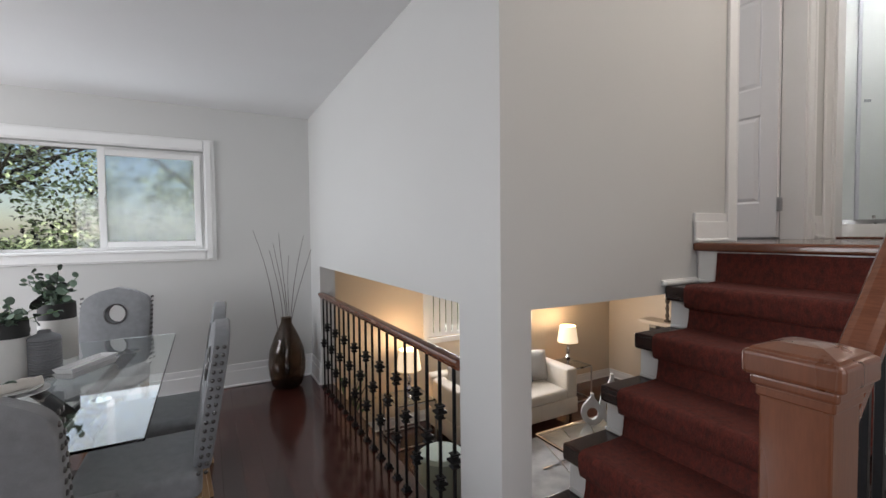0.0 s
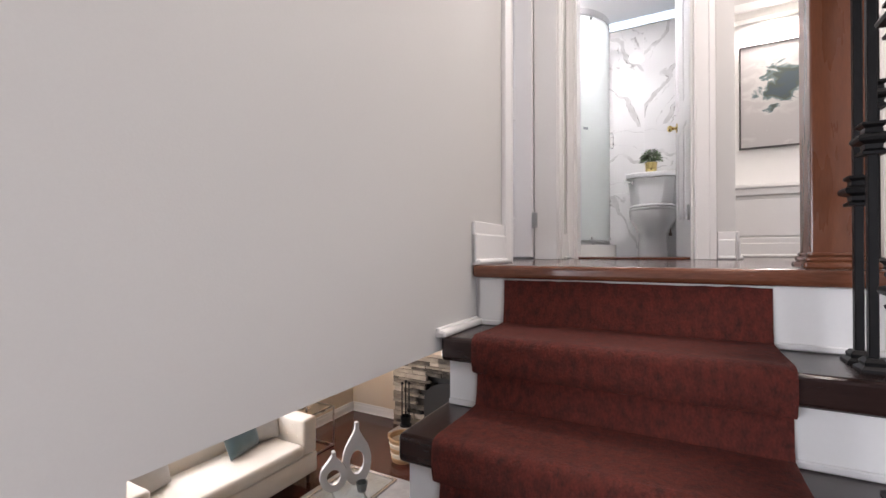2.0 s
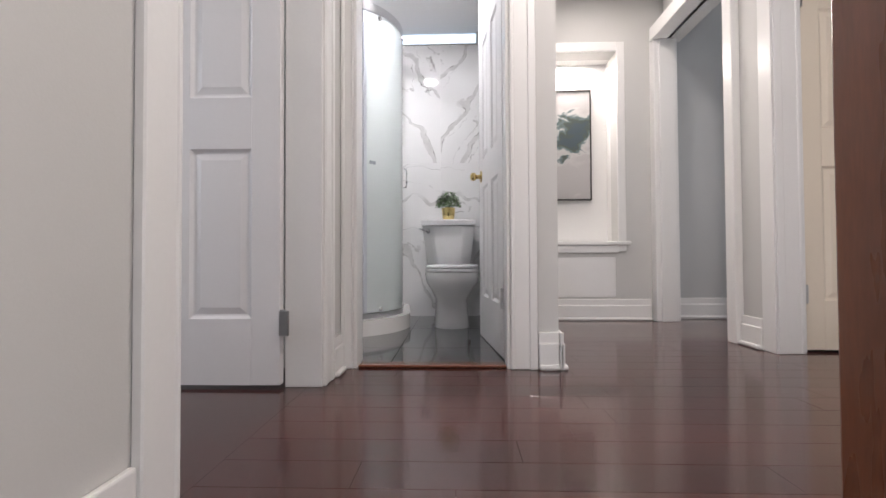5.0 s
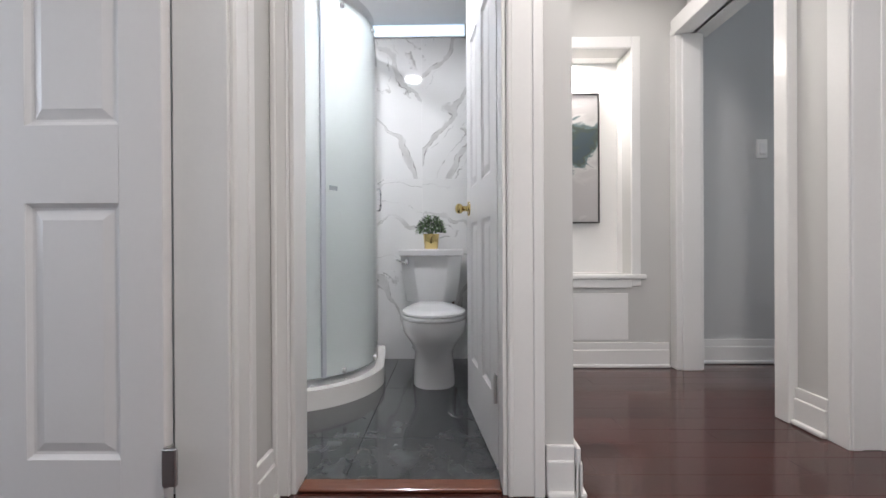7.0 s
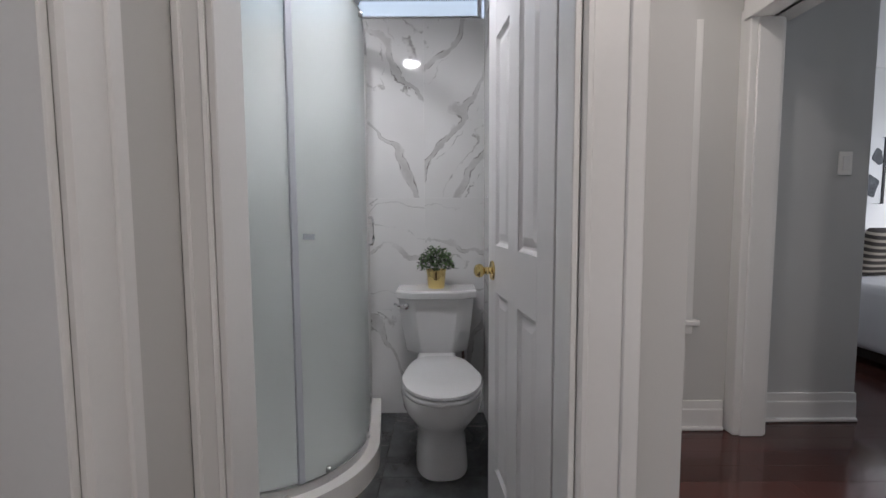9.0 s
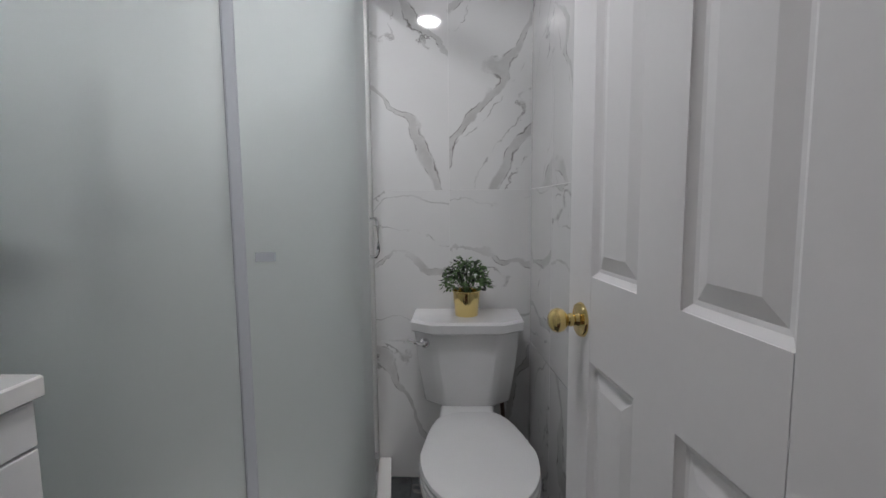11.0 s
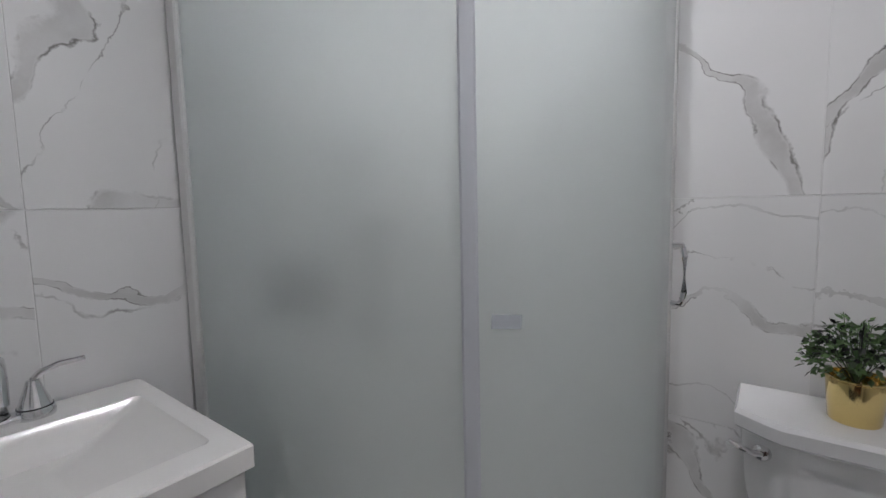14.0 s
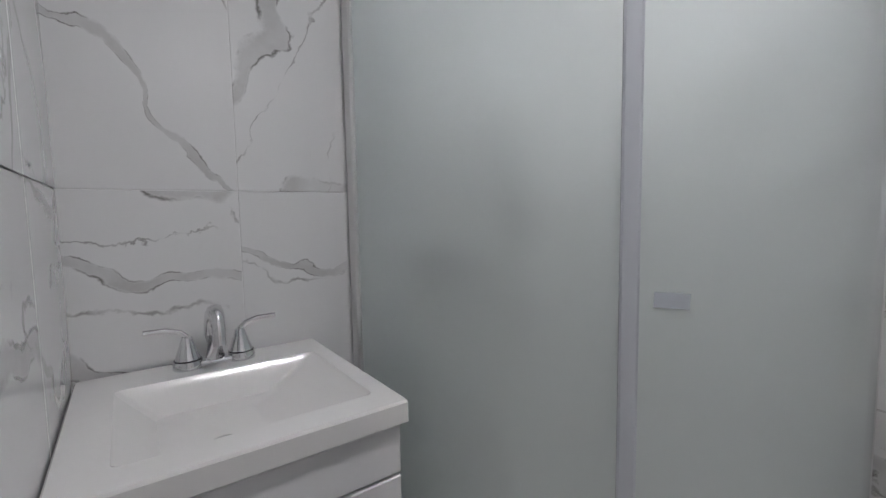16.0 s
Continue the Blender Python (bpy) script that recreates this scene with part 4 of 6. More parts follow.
def six_panel_door(name, label, w, h, mat, m, hinges=(), knob=None, lock=(0.885, 1.067)):
    """A panelled door leaf: x from the hinge edge, z up, y across its thickness."""
    t = thing(name, label, "door", m, kind="structure")
    d, st, mid = 0.0175, 0.105, 0.10
    xs = (0, st, (w - mid) / 2, (w + mid) / 2, w - st, w)
    zs = (0, 0.235, lock[0], lock[1], 1.655, 1.755, 1.93, h)
    for a, b2 in ((xs[0], xs[1]), (xs[4], xs[5])):
        part("stile", Shape().box(a, -d, 0, b2, d, h, 0.0015, 1), mat, t)
    for z0, z1 in ((zs[0], zs[1]), (zs[2], zs[3]), (zs[4], zs[5]), (zs[6], zs[7])):
        part("rail", Shape().box(xs[1], -d, z0, xs[4], d, z1), mat, t)
    for z0, z1 in ((zs[1], zs[2]), (zs[3], zs[4]), (zs[5], zs[6])):
        part("muntin", Shape().box(xs[2], -d, z0, xs[3], d, z1), mat, t)
        for a, b2 in ((xs[1], xs[2]), (xs[3], xs[4])):
            s = Shape()
            for sg in (-1, 1):
                def rect(inset, depth):
                    return [(x, sg * depth, z) for x, z in ((a + inset, z0 + inset), (b2 - inset, z0 + inset), (b2 - inset, z1 - inset), (a + inset, z1 - inset))]
                s.loft([rect(-0.001, 0.0), rect(-0.001, d - 0.001), rect(0.010, d - 0.009), rect(0.016, d - 0.010), rect(0.040, d - 0.003), rect(0.044, d - 0.003)])
            part("panel", s, mat, t)
    for z in hinges:
        g = part("hinge", Shape().box(-0.004, -d - 0.002, z - 0.045, 0.026, -d + 0.001, z + 0.045, 0.004, 1).tube([(-0.006, -d - 0.004, z - 0.047), (-0.006, -d - 0.004, z + 0.047)], 0.006, 12), STEEL, t, "worn steel hinge", True)
    if knob:
        for sg in (-1, 1):
            k = part("knob", Shape().lathe([(0, 0.064), (0.011, 0.063), (0.020, 0.057), (0.0235, 0.047), (0.021, 0.037), (0.014, 0.031), (0.011, 0.028), (0.013, 0.022), (0.011, 0.014), (0.014, 0.008), (0.031, 0.006), (0.033, 0.002), (0.033, 0)], n=36, m=pose(w - 0.065, sg * d, knob, -90 * sg, 0, 0)), BRASS, t, "polished brass knob", True, 40)
    return t


ang = 6.6
six_panel_door("door_1", "white six-panel bathroom door standing open with a brass knob", 0.62, 2.0, DOORW, pose(4.146, 0.948, L + 0.014, 0, 0, ang), (), 0.912, (0.845, 1.000))
for z in (0.28, 1.75):
    solid("hinge_leaf", Shape().box(4.150, 0.968, L + z - 0.045, 4.19, 0.9715, L + z + 0.045, 0.003, 1).tube([(4.152, 0.972, L + z - 0.046), (4.152, 0.972, L + z + 0.046)], 0.006, 12), STEEL, "worn steel door hinge on the bathroom jamb", "hinge", "")
six_panel_door("door_2", "white six-panel door standing open into a bedroom", 0.76, 2.01, DOORW, pose(3.752, 1.800, L + 0.014, 0, 0, 90), (), None, (0.845, 1.03))
for z in (0.235, 1.71):
    solid("hinge_leaf", Shape().box(3.722, 1.765, L + z - 0.045, 3.7335, 1.80, L + z + 0.045, 0.003, 1).box(3.735, 1.79, L + z - 0.045, 3.76, 1.7935, L + z + 0.045, 0.003, 1).tube([(3.730, 1.791, L + z - 0.047), (3.730, 1.791, L + z + 0.047)], 0.007, 12), STEEL, "worn steel door hinge on the landing jamb", "hinge", "")
six_panel_door("door_3", "closed cream six-panel door on the landing", 0.80, 2.01, DOORC, pose(4.372, -0.487, L + 0.012, 0, 0, -90), (), None)
for z in (0.28, 1.72):
    solid("hinge_leaf", Shape().box(4.342, -0.51, L + z - 0.045, 4.355, -0.47, L + z + 0.045, 0.003, 1), STEEL, "worn steel hinge of the cream door", "hinge", "")

# ---- railings ----


def knuckle(s, x, y, z, k=1.0):
    """A stepped square collar on a bar."""
    prof = ((-0.034, 0.020), (-0.028, 0.021), (-0.022, 0.014), (-0.012, 0.015), (-0.006, 0.027), (0.0, 0.029), (0.006, 0.027), (0.012, 0.015), (0.022, 0.014), (0.028, 0.021), (0.034, 0.020))
    loops = [[(x + a * r * k, y + b2 * r * k, z + h * k) for a, b2 in ((-1, -1), (1, -1), (1, 1), (-1, 1))] for h, r in prof]
    return s.loft(loops)


def baluster(parent, x, y, z0, z1, rows, bar=0.0085):
    t = part("baluster", Shape().box(x - bar, y - bar, z0, x + bar, y + bar, z1, 0.002, 1), IRON, parent)
    for z in rows:
        part("collar", knuckle(Shape(), x, y, z), IRON, t)
    prof = ((0.0, 0.027), (0.006, 0.026), (0.012, 0.018), (0.020, 0.019), (0.028, 0.013))
    part("shoe", Shape().loft([[(x + a * r, y + b2 * r, z0 + h) for a, b2 in ((-1, -1), (1, -1), (1, 1), (-1, 1))] for h, r in prof]), IRON, t)
    return t


def rail_shape(p, q, w=0.030, h=0.042):
    """A handrail with rounded shoulders from p to q (top centre line)."""
    p, q = Vector(p), Vector(q)
    d = (q - p).normalized()
    side = d.cross(Vector((0, 0, 1))).normalized()
    up = side.cross(d)
    prof = [(-0.6, -1.0), (0.6, -1.0), (0.72, -0.75), (1.0, -0.55), (1.0, -0.25), (0.8, -0.06), (0.4, 0.0), (-0.4, 0.0), (-0.8, -0.06), (-1.0, -0.25), (-1.0, -0.55), (-0.72, -0.75)]
    return Shape().loft([[e + side * (u * w) + up * (v * h) for u, v in prof] for e in (p, q)])


def newel(name, label, x, y, z0, z1, half):
    t = thing(name, label, "newel post")
    part("post", Shape().box(x - half, y - half, z0, x + half, y + half, z1, 0.004, 2), OAK, t)
    return t


# lower newel
LX, LY = 1.200, 0.642
low = newel("newel_post", "square reddish oak newel post with a stepped cap", LX, LY, 0.0, 1.262, 0.049)
neck = Shape().box(LX - 0.053, LY - 0.053, 1.226, LX + 0.053, LY + 0.053, 1.246, 0.004, 2).box(LX - 0.059, LY - 0.059, 1.244, LX + 0.059, LY + 0.059, 1.264, 0.006, 3)
part("neck_moulding", neck, OAK, low)
cap = Shape().box(LX - 0.0685, LY - 0.0685, 1.262, LX + 0.0685, LY + 0.0685, 1.304, 0.008, 3)
cap.loft([[(LX + a * r, LY + b2 * r, z) for a, b2 in ((-1, -1), (1, -1), (1, 1), (-1, 1))] for z, r in ((1.301, 0.062), (1.308, 0.057), (1.318, 0.030), (1.320, 0.008))])
part("cap", cap, OAK, low)
# upper newel
top = newel("newel_post", "square reddish oak newel post on the landing edge", 2.674, 0.670, L + 0.002, L + 1.12, 0.058)
foot = Shape()
for h0, h1, r in ((0, 0.018, 0.075), (0.018, 0.032, 0.069), (0.032, 0.042, 0.064)):
    foot.box(2.674 - r, 0.670 - r, L + 0.002 + h0, 2.674 + r, 0.670 + r, L + 0.002 + h1, 0.006, 2)
part("base_moulding", foot, OAK, top)
part("cap", Shape().box(2.674 - 0.085, 0.585, L + 1.12, 2.674 + 0.085, 0.755, L + 1.16, 0.01, 3), OAK, top)

stair_rail = thing("stair_railing", "black iron balusters with a reddish oak handrail beside the stairs", "railing")
SL = RISE / RUN


def rail_z(x):
    return 1.28 + (x - 1.45) * SL


part("handrail", rail_shape((1.25, 0.660, rail_z(1.25)), (2.618, 0.668, rail_z(2.618)), 0.033, 0.055), OAKY, stair_rail, "reddish oak handrail")
k = 0
for i in range(1, 7):
    for dx in (0.180, 0.098):
        x = NOSE0 - RUN * i + dx
        if x < 1.28:
            continue
        z = L - RISE * i
        rows = (z + 0.39,) if k == 0 else (z + 0.49,) if k % 2 else (z + 0.385, z + 0.89)
        if k and k % 2:
            rows = (z + 0.49,)
        baluster(stair_rail, x, 0.668, z, rail_z(x) - 0.05, rows)
        k += 1
land_rail = thing("landing_railing", "black iron balusters along the landing edge", "railing")
part("handrail", rail_shape((2.662, 0.612, L + 1.02), (2.662, -2.15, L + 1.02), 0.033, 0.055), OAKY, land_rail, "reddish oak handrail")
k, y = 0, 0.592
while y > -2.1:
    baluster(land_rail, 2.662, y, L + 0.002, L + 0.965, (L + 0.44,) if k % 2 == 0 else (L + 0.20, L + 0.667))
    y -= 0.100
    k += 1
dining_rail = thing("dining_railing", "black iron balusters with a reddish oak handrail above the living room", "railing")
part("handrail", rail_shape((1.345, YN + 0.002, 0.932), (1.345, 4.658, 0.932), 0.032, 0.048), OAKY, dining_rail, "reddish oak handrail")
k, y = 0, 4.58
while y > YN + 0.06:
    baluster(dining_rail, 1.345, y, 0.0, 0.886, (0.44,) if k % 2 == 0 else (0.26, 0.62), 0.0075)
    y -= 0.141
    k += 1

# hall niche picture, trim, switch
pic = thing("painting", "abstract grey and teal painting in a thin dark frame", "painting")
PXX = 5.605


def painting_material():
    m = bpy.data.materials.new("abstract_canvas")
    m.use_nodes = True
    nodes, links = m.node_tree.nodes, m.node_tree.links
    bsdf = nodes["Principled BSDF"]
    bsdf.inputs["Roughness"].default_value = 0.55
    coord = nodes.new("ShaderNodeTexCoord")
    mapping = nodes.new("ShaderNodeMapping")
    mapping.inputs["Scale"].default_value = (1, 1, 1.6)
    links.new(coord.outputs["Object"], mapping.inputs["Vector"])
    n1, n2 = nodes.new("ShaderNodeTexNoise"), nodes.new("ShaderNodeTexNoise")
    for n, s, d in ((n1, 7, 6), (n2, 14, 5)):
        n.inputs["Scale"].default_value, n.inputs["Detail"].default_value = s, d
        n.inputs["Distortion"].default_value = 0.6
        links.new(mapping.outputs["Vector"], n.inputs["Vector"])
    # a dark cluster in the middle of the canvas
    dist = nodes.new("ShaderNodeVectorMath")
    dist.operation = "DISTANCE"
    dist.inputs[1].default_value = (PXX, 0.27, 2.85)
    links.new(coord.outputs["Object"], dist.inputs[0])
    near = nodes.new("ShaderNodeMapRange")
    near.inputs["From Min"].default_value, near.inputs["From Max"].default_value = 0.04, 0.34
    near.inputs["To Min"].default_value, near.inputs["To Max"].default_value = 0.26, -0.22
    links.new(dist.outputs["Value"], near.inputs["Value"])
    add = nodes.new("ShaderNodeMath")
    links.new(n1.outputs["Fac"], add.inputs[0])
    links.new(near.outputs["Result"], add.inputs[1])
    ramp = nodes.new("ShaderNodeValToRGB")
    els = ramp.color_ramp.elements
    els[0].position, els[0].color = 0.40, (0.42, 0.41, 0.41, 1)
    els[1].position, els[1].color = 0.78, (0.045, 0.07, 0.085, 1)
    for pos, col in ((0.54, (0.50, 0.50, 0.49, 1)), (0.60, (0.12, 0.17, 0.18, 1)), (0.68, (0.055, 0.075, 0.06, 1))):
        e = els.new(pos)
        e.color = col
    links.new(add.outputs[0], ramp.inputs["Fac"])
    links.new(ramp.outputs["Color"], bsdf.inputs["Base Color"])
    b = nodes.new("ShaderNodeBump")
    b.inputs["Strength"].default_value = 0.3
    links.new(n2.outputs["Fac"], b.inputs["Height"])
    links.new(b.outputs["Normal"], bsdf.inputs["Normal"])
    return m


part("canvas", Shape().box(PXX, 0.132, 2.356, 5.644, 0.552, 3.196), painting_material(), pic)
fs = Shape()
for r in ((0.123, 0.131), (0.553, 0.561)):
    fs.box(PXX - 0.008, r[0], 2.347, 5.644, r[1], 3.205)
for r in ((2.347, 2.355), (3.197, 3.205)):
    fs.box(PXX - 0.008, 0.131, r[0], 5.644, 0.553, r[1])
part("picture_frame", fs, material("dark_frame", (0.03, 0.028, 0.026), 0.4), pic, "thin dark frame")

nf = thing("trim_niche", "white moulded frame around the recess", "trim", kind="structure")
for args in ((NY0 - 0.057, NY0, NZ0 - 0.075, NZ1 + 0.07), (NY1, NY1 + 0.06, NZ0 - 0.085, NZ1 + 0.07)):
    part("casing", Shape().box(5.414, args[0], args[2], 5.432, args[1], args[3], 0.004, 2), TRIM, nf)
part("casing", Shape().box(5.414, NY0, NZ1, 5.432, NY1, NZ1 + 0.07, 0.004, 2), TRIM, nf)
part("sill", Shape().box(5.395, NY0 - 0.085, NZ0 - 0.03, 5.445, NY1 + 0.06, NZ0 - 0.002, 0.006, 2).box(5.41, NY0, NZ0 - 0.085, 5.431, NY1, NZ0 - 0.031, 0.004, 2), TRIM, nf)
part("panel", Shape().box(5.424, NY0 + 0.02, L + 0.17, 5.4295, NY1, NZ0 - 0.12, 0.002, 1), TRIM, nf, "flat white panel under the recess")

sw = thing("light_switch", "white rocker light switch on the grey bedroom wall", "light switch")
part("plate", Shape().box(5.512, -0.915, 2.75, 5.5195, -0.845, 2.87, 0.003, 2), TRIM, sw)
part("rocker", Shape().box(5.506, -0.897, 2.775, 5.5125, -0.863, 2.845, 0.002, 1), CERAMIC, sw)

# ---- dining room ----
FABRIC = material("grey_linen", (0.20, 0.205, 0.215), 0.9, spread=0.16, scale=25, fine=380, bump=0.35, sheen=0.2)
LEGW = material("light_oak_leg", (0.42, 0.28, 0.15), 0.45, spread=0.2, scale=8, fine=60, stretch=(6, 6, 1))
NAIL = material("dark_nickel_nail", (0.085, 0.082, 0.08), 0.35, metal=1, bump=0)


def back_outline(n=56):
    """Front outline of a chair back: straight sides and a raised curved top."""
    pts = []
    w, z0, z1 = 0.245, 0.44, 1.065
    for i in range(n):
        a = 2 * math.pi * i / n - math.pi / 2
        c, s_ = math.cos(a), math.sin(a)
        u, v = math.copysign(abs(c) ** 0.36, c), math.copysign(abs(s_) ** 0.36, s_)
        x = w * u * (1 - 0.05 * (v < 0) * -v)
        z = (z0 + z1) / 2 + (z1 - z0) / 2 * v
        if v > 0.5:
            top_ = 0.030 * math.cos(u * math.pi)
            z += top_ * (v - 0.5) * 2
        pts.append((x, z))
    return pts


def chair_back():
    s, n = Shape(), 56
    outer = back_outline(n)
    cz, r = 0.885, 0.072
    hole = [(r * math.cos(2 * math.pi * i / n - math.pi / 2), cz + r * math.sin(2 * math.pi * i / n - math.pi / 2)) for i in range(n)]

    def lean(z):
        return 0.215 + (z - 0.44) * 0.16

    def ring(pts, off, shrink=0.0):
        cx, cc = 0, 0.78
        return [s.bm.verts.new((x * (1 - shrink), lean(z) + off, cc + (z - cc) * (1 - shrink))) for x, z in pts]
    rings = [ring(hole, -0.030), ring(outer, -0.036, 0.035), ring(outer, -0.028), ring(outer, 0.028), ring(outer, 0.036, 0.035), ring(hole, 0.030)]
    for a, b2 in list(zip(rings, rings[1:])) + [(rings[-1], rings[0])]:
        for i in range(n):
            s.bm.faces.new((a[i], a[(i + 1) % n], b2[(i + 1) % n], b2[i]))
    return s


def dining_chair(m):
    c = thing("dining_chair", "grey linen dining chair with nailhead trim and ringed back", "chair", m, "chairs round the glass table")
    part("seat", Shape().box(-0.255, -0.27, 0.36, 0.255, 0.22, 0.485, 0.035, 4), FABRIC, c, "", True, 60)
    part("backrest", chair_back(), FABRIC, c, "", True, 50)
    ring = Shape()
    cz = 0.885
    y = 0.215 + (cz - 0.44) * 0.16
    ring.tube([(0.076 * math.cos(radians(a)), y + 0.076 * math.sin(radians(a)) * 0.16 - 0.032, cz + 0.076 * math.sin(radians(a))) for a in range(0, 360, 12)], 0.007, 8, True)
    ring.tube([(0.076 * math.cos(radians(a)), y + 0.076 * math.sin(radians(a)) * 0.16 + 0.032, cz + 0.076 * math.sin(radians(a))) for a in range(0, 360, 12)], 0.007, 8, True)
    part("back_ring", ring, NAIL, c, "dark metal ring around an opening", True)
    nails = Shape()
    for side in (-1, 1):
        for off in (-0.014, 0.014):
            for k in range(16):
                z = 0.47 + 0.036 * k
                nails.lathe([(0.0098, 0), (0.008, 0.005), (0, 0.007)], n=8, m=pose(side * 0.2445, 0.215 + (z - 0.44) * 0.16 + off, z, 0, 90 * side, 0))
    for side in (-1, 1):
        for k in range(12):
            nails.lathe([(0.0085, 0), (0.007, 0.0045), (0, 0.006)], n=8, m=pose(side * 0.2545, -0.24 + k * 0.036, 0.375, 0, 90 * side, 0))
    tagged(part("nailheads", nails, NAIL, c, "two rows of dark nailheads"), kind="stuff")
    for x, y2 in ((-0.21, -0.225), (0.21, -0.225), (-0.21, 0.19), (0.21, 0.19)):
        part("leg", Shape().loft([[(x + a * r, y2 + b2 * r + (0.05 if y2 > 0 and z < 0.1 else 0), z) for a, b2 in ((-1, -1), (1, -1), (1, 1), (-1, 1))] for z, r in ((0, 0.017), (0.36, 0.025))]), LEGW, c)
    return c


chair = dining_chair(pose(0.09, 2.695, 0, 0, 0, -90))
copy_thing(chair, pose(0.10, 3.34, 0, 0, 0, -91))
copy_thing(chair, pose(-0.36, 4.36, 0, 0, 0, -14))
copy_thing(chair, pose(-0.25, 2.23, 0, 0, 0, 176))
copy_thing(chair, pose(-0.915, 2.70, 0, 0, 0, 90))
copy_thing(chair, pose(-0.915, 3.36, 0, 0, 0, 91))

table = thing("dining_table", "rectangular clear glass dining table on dark crossed legs", "table")
part("tabletop", Shape().box(-0.905, 2.225, 0.748, 0.135, 4.21, 0.760, 0.004, 2), TGLASS, table, "clear glass tabletop")
WENGE = material("dark_wenge", (0.025, 0.015, 0.012), 0.3, spread=0.2)
for yb in (2.75, 3.75):
    for sgn in (-1, 1):
        part("leg", Shape().tube([(-0.395 - sgn * 0.32, yb, 0.03), (-0.395 + sgn * 0.30, yb + 0.05 * sgn, 0.735)], 0.035, 14), WENGE, table, "", True)
    part("foot_bar", Shape().box(-0.795, yb - 0.05, 0.0, 0.005, yb + 0.05, 0.035, 0.008, 2), WENGE, table)
    for sgn in (-1, 1):
        part("glass_pad", Shape().lathe([(0, 0), (0.045, 0), (0.045, 0.014), (0, 0.014)], -0.395 + sgn * 0.30, yb + 0.05 * sgn, 0.733, 24), CHROME, table, "chrome pad under the glass", True)

WHITEC = material("matt_white_ceramic", (0.72, 0.71, 0.68), 0.45, spread=0.04, scale=8, fine=120)
BLACKC = material("matt_black_ceramic", (0.022, 0.022, 0.022), 0.6, spread=0.1)
GREYC = material("grey_ribbed_ceramic", (0.17, 0.175, 0.185), 0.5, spread=0.08)


def eucalyptus(parent, x, y, z, seed, reach, tall):
    rng = random.Random(seed)
    twigs, leaves = Shape(), Shape()
    for _ in range(9):
        a = rng.uniform(0, 6.28)
        r, h = rng.uniform(0.4, 1) * reach, rng.uniform(0.5, 1) * tall
        pts = [Vector((x, y, z)), Vector((x + 0.3 * r * math.cos(a), y + 0.3 * r * math.sin(a), z + 0.6 * h)), Vector((x + r * math.cos(a), y + r * math.sin(a), z + h))]
        twigs.tube(pts, 0.002, 5)
        for k in range(9):
            f = 0.25 + 0.75 * k / 8
            p = pts[0].lerp(pts[1], f * 2) if f < 0.5 else pts[1].lerp(pts[2], f * 2 - 1)
            d = 0.034 * (1.15 - 0.6 * f) * rng.uniform(0.7, 1.25)
            m = Matrix.Translation(p) @ Euler((rng.uniform(-1.2, 1.2), rng.uniform(-1.2, 1.2), rng.uniform(0, 6.28))).to_matrix().to_4x4()
            v = [leaves.bm.verts.new(m @ Vector((d + d * 1.0 * math.cos(t), d * 0.85 * math.sin(t), 0.12 * d * math.cos(2 * t)))) for t in [2 * math.pi * q / 10 for q in range(10)]]
            leaves.bm.faces.new(v)
    part("twigs", twigs, GREEN, parent)
    part("leaves", leaves, EUC, parent, "round grey green leaves")


def two_tone_pot(x, y, r, h, label, seed, reach, tall):
    t = thing("planter", label, "vase", group="two-tone pots on the table")
    part("body", Shape().lathe([(0, 0), (r * 0.97, 0), (r, 0.006), (r, h * 0.70), (r * 1.03, h * 0.70), (r * 1.03, h * 0.715), (0, h * 0.715)], x, y, 0.761, 40), WHITEC, t, "matt white lower body", True)
    part("rim_band", Shape().lathe([(0, h * 0.716), (r * 0.97, h * 0.716), (r * 0.97, h), (r * 0.90, h), (r * 0.90, h * 0.8), (0, h * 0.8)], x, y, 0.761, 40), BLACKC, t, "matt black upper band", True)
    eucalyptus(t, x, y, 0.761 + h * 0.8, seed, reach, tall)
    return t


two_tone_pot(-0.56, 3.38, 0.078, 0.31, "white and black ceramic pot with trailing eucalyptus", 5, 0.24, 0.16)
two_tone_pot(-0.465, 3.80, 0.095, 0.34, "tall white and black ceramic pot with eucalyptus", 9, 0.20, 0.30)
rib = thing("vase", "grey ribbed ceramic vase with a narrow mouth", "vase")
prof = [(0, 0), (0.060, 0)]
for k in range(14):
    prof += [(0.070 - 0.003, 0.004 + k * 0.0145), (0.072, 0.011 + k * 0.0145)]
prof += [(0.066, 0.212), (0.030, 0.232), (0.026, 0.246), (0.022, 0.246), (0.022, 0.20), (0, 0.20)]
part("body", Shape().lathe(prof, -0.422, 3.37, 0.761, 40), GREYC, rib, "", True, 25)
for k in range(2):
    dish = thing("serving_tray", "white rectangular ceramic tray stacked on the table", "tray", group="stacked white trays")
    part("dish", Shape().loft([[(-0.245 + u * w, 3.37 + v * l, 0.762 + 0.026 * k + z) for u, v in ((-1, -1), (1, -1), (1, 1), (-1, 1))] for w, l, z in ((0.042, 0.15, 0), (0.052, 0.165, 0.028), (0.048, 0.160, 0.028), (0.040, 0.148, 0.008))]).move(Matrix.Translation((-0.245, 3.37, 0)) @ pose(0, 0, 0, 0, 0, -28) @ Matrix.Translation((0.245, -3.37, 0))), CERAMIC, dish)
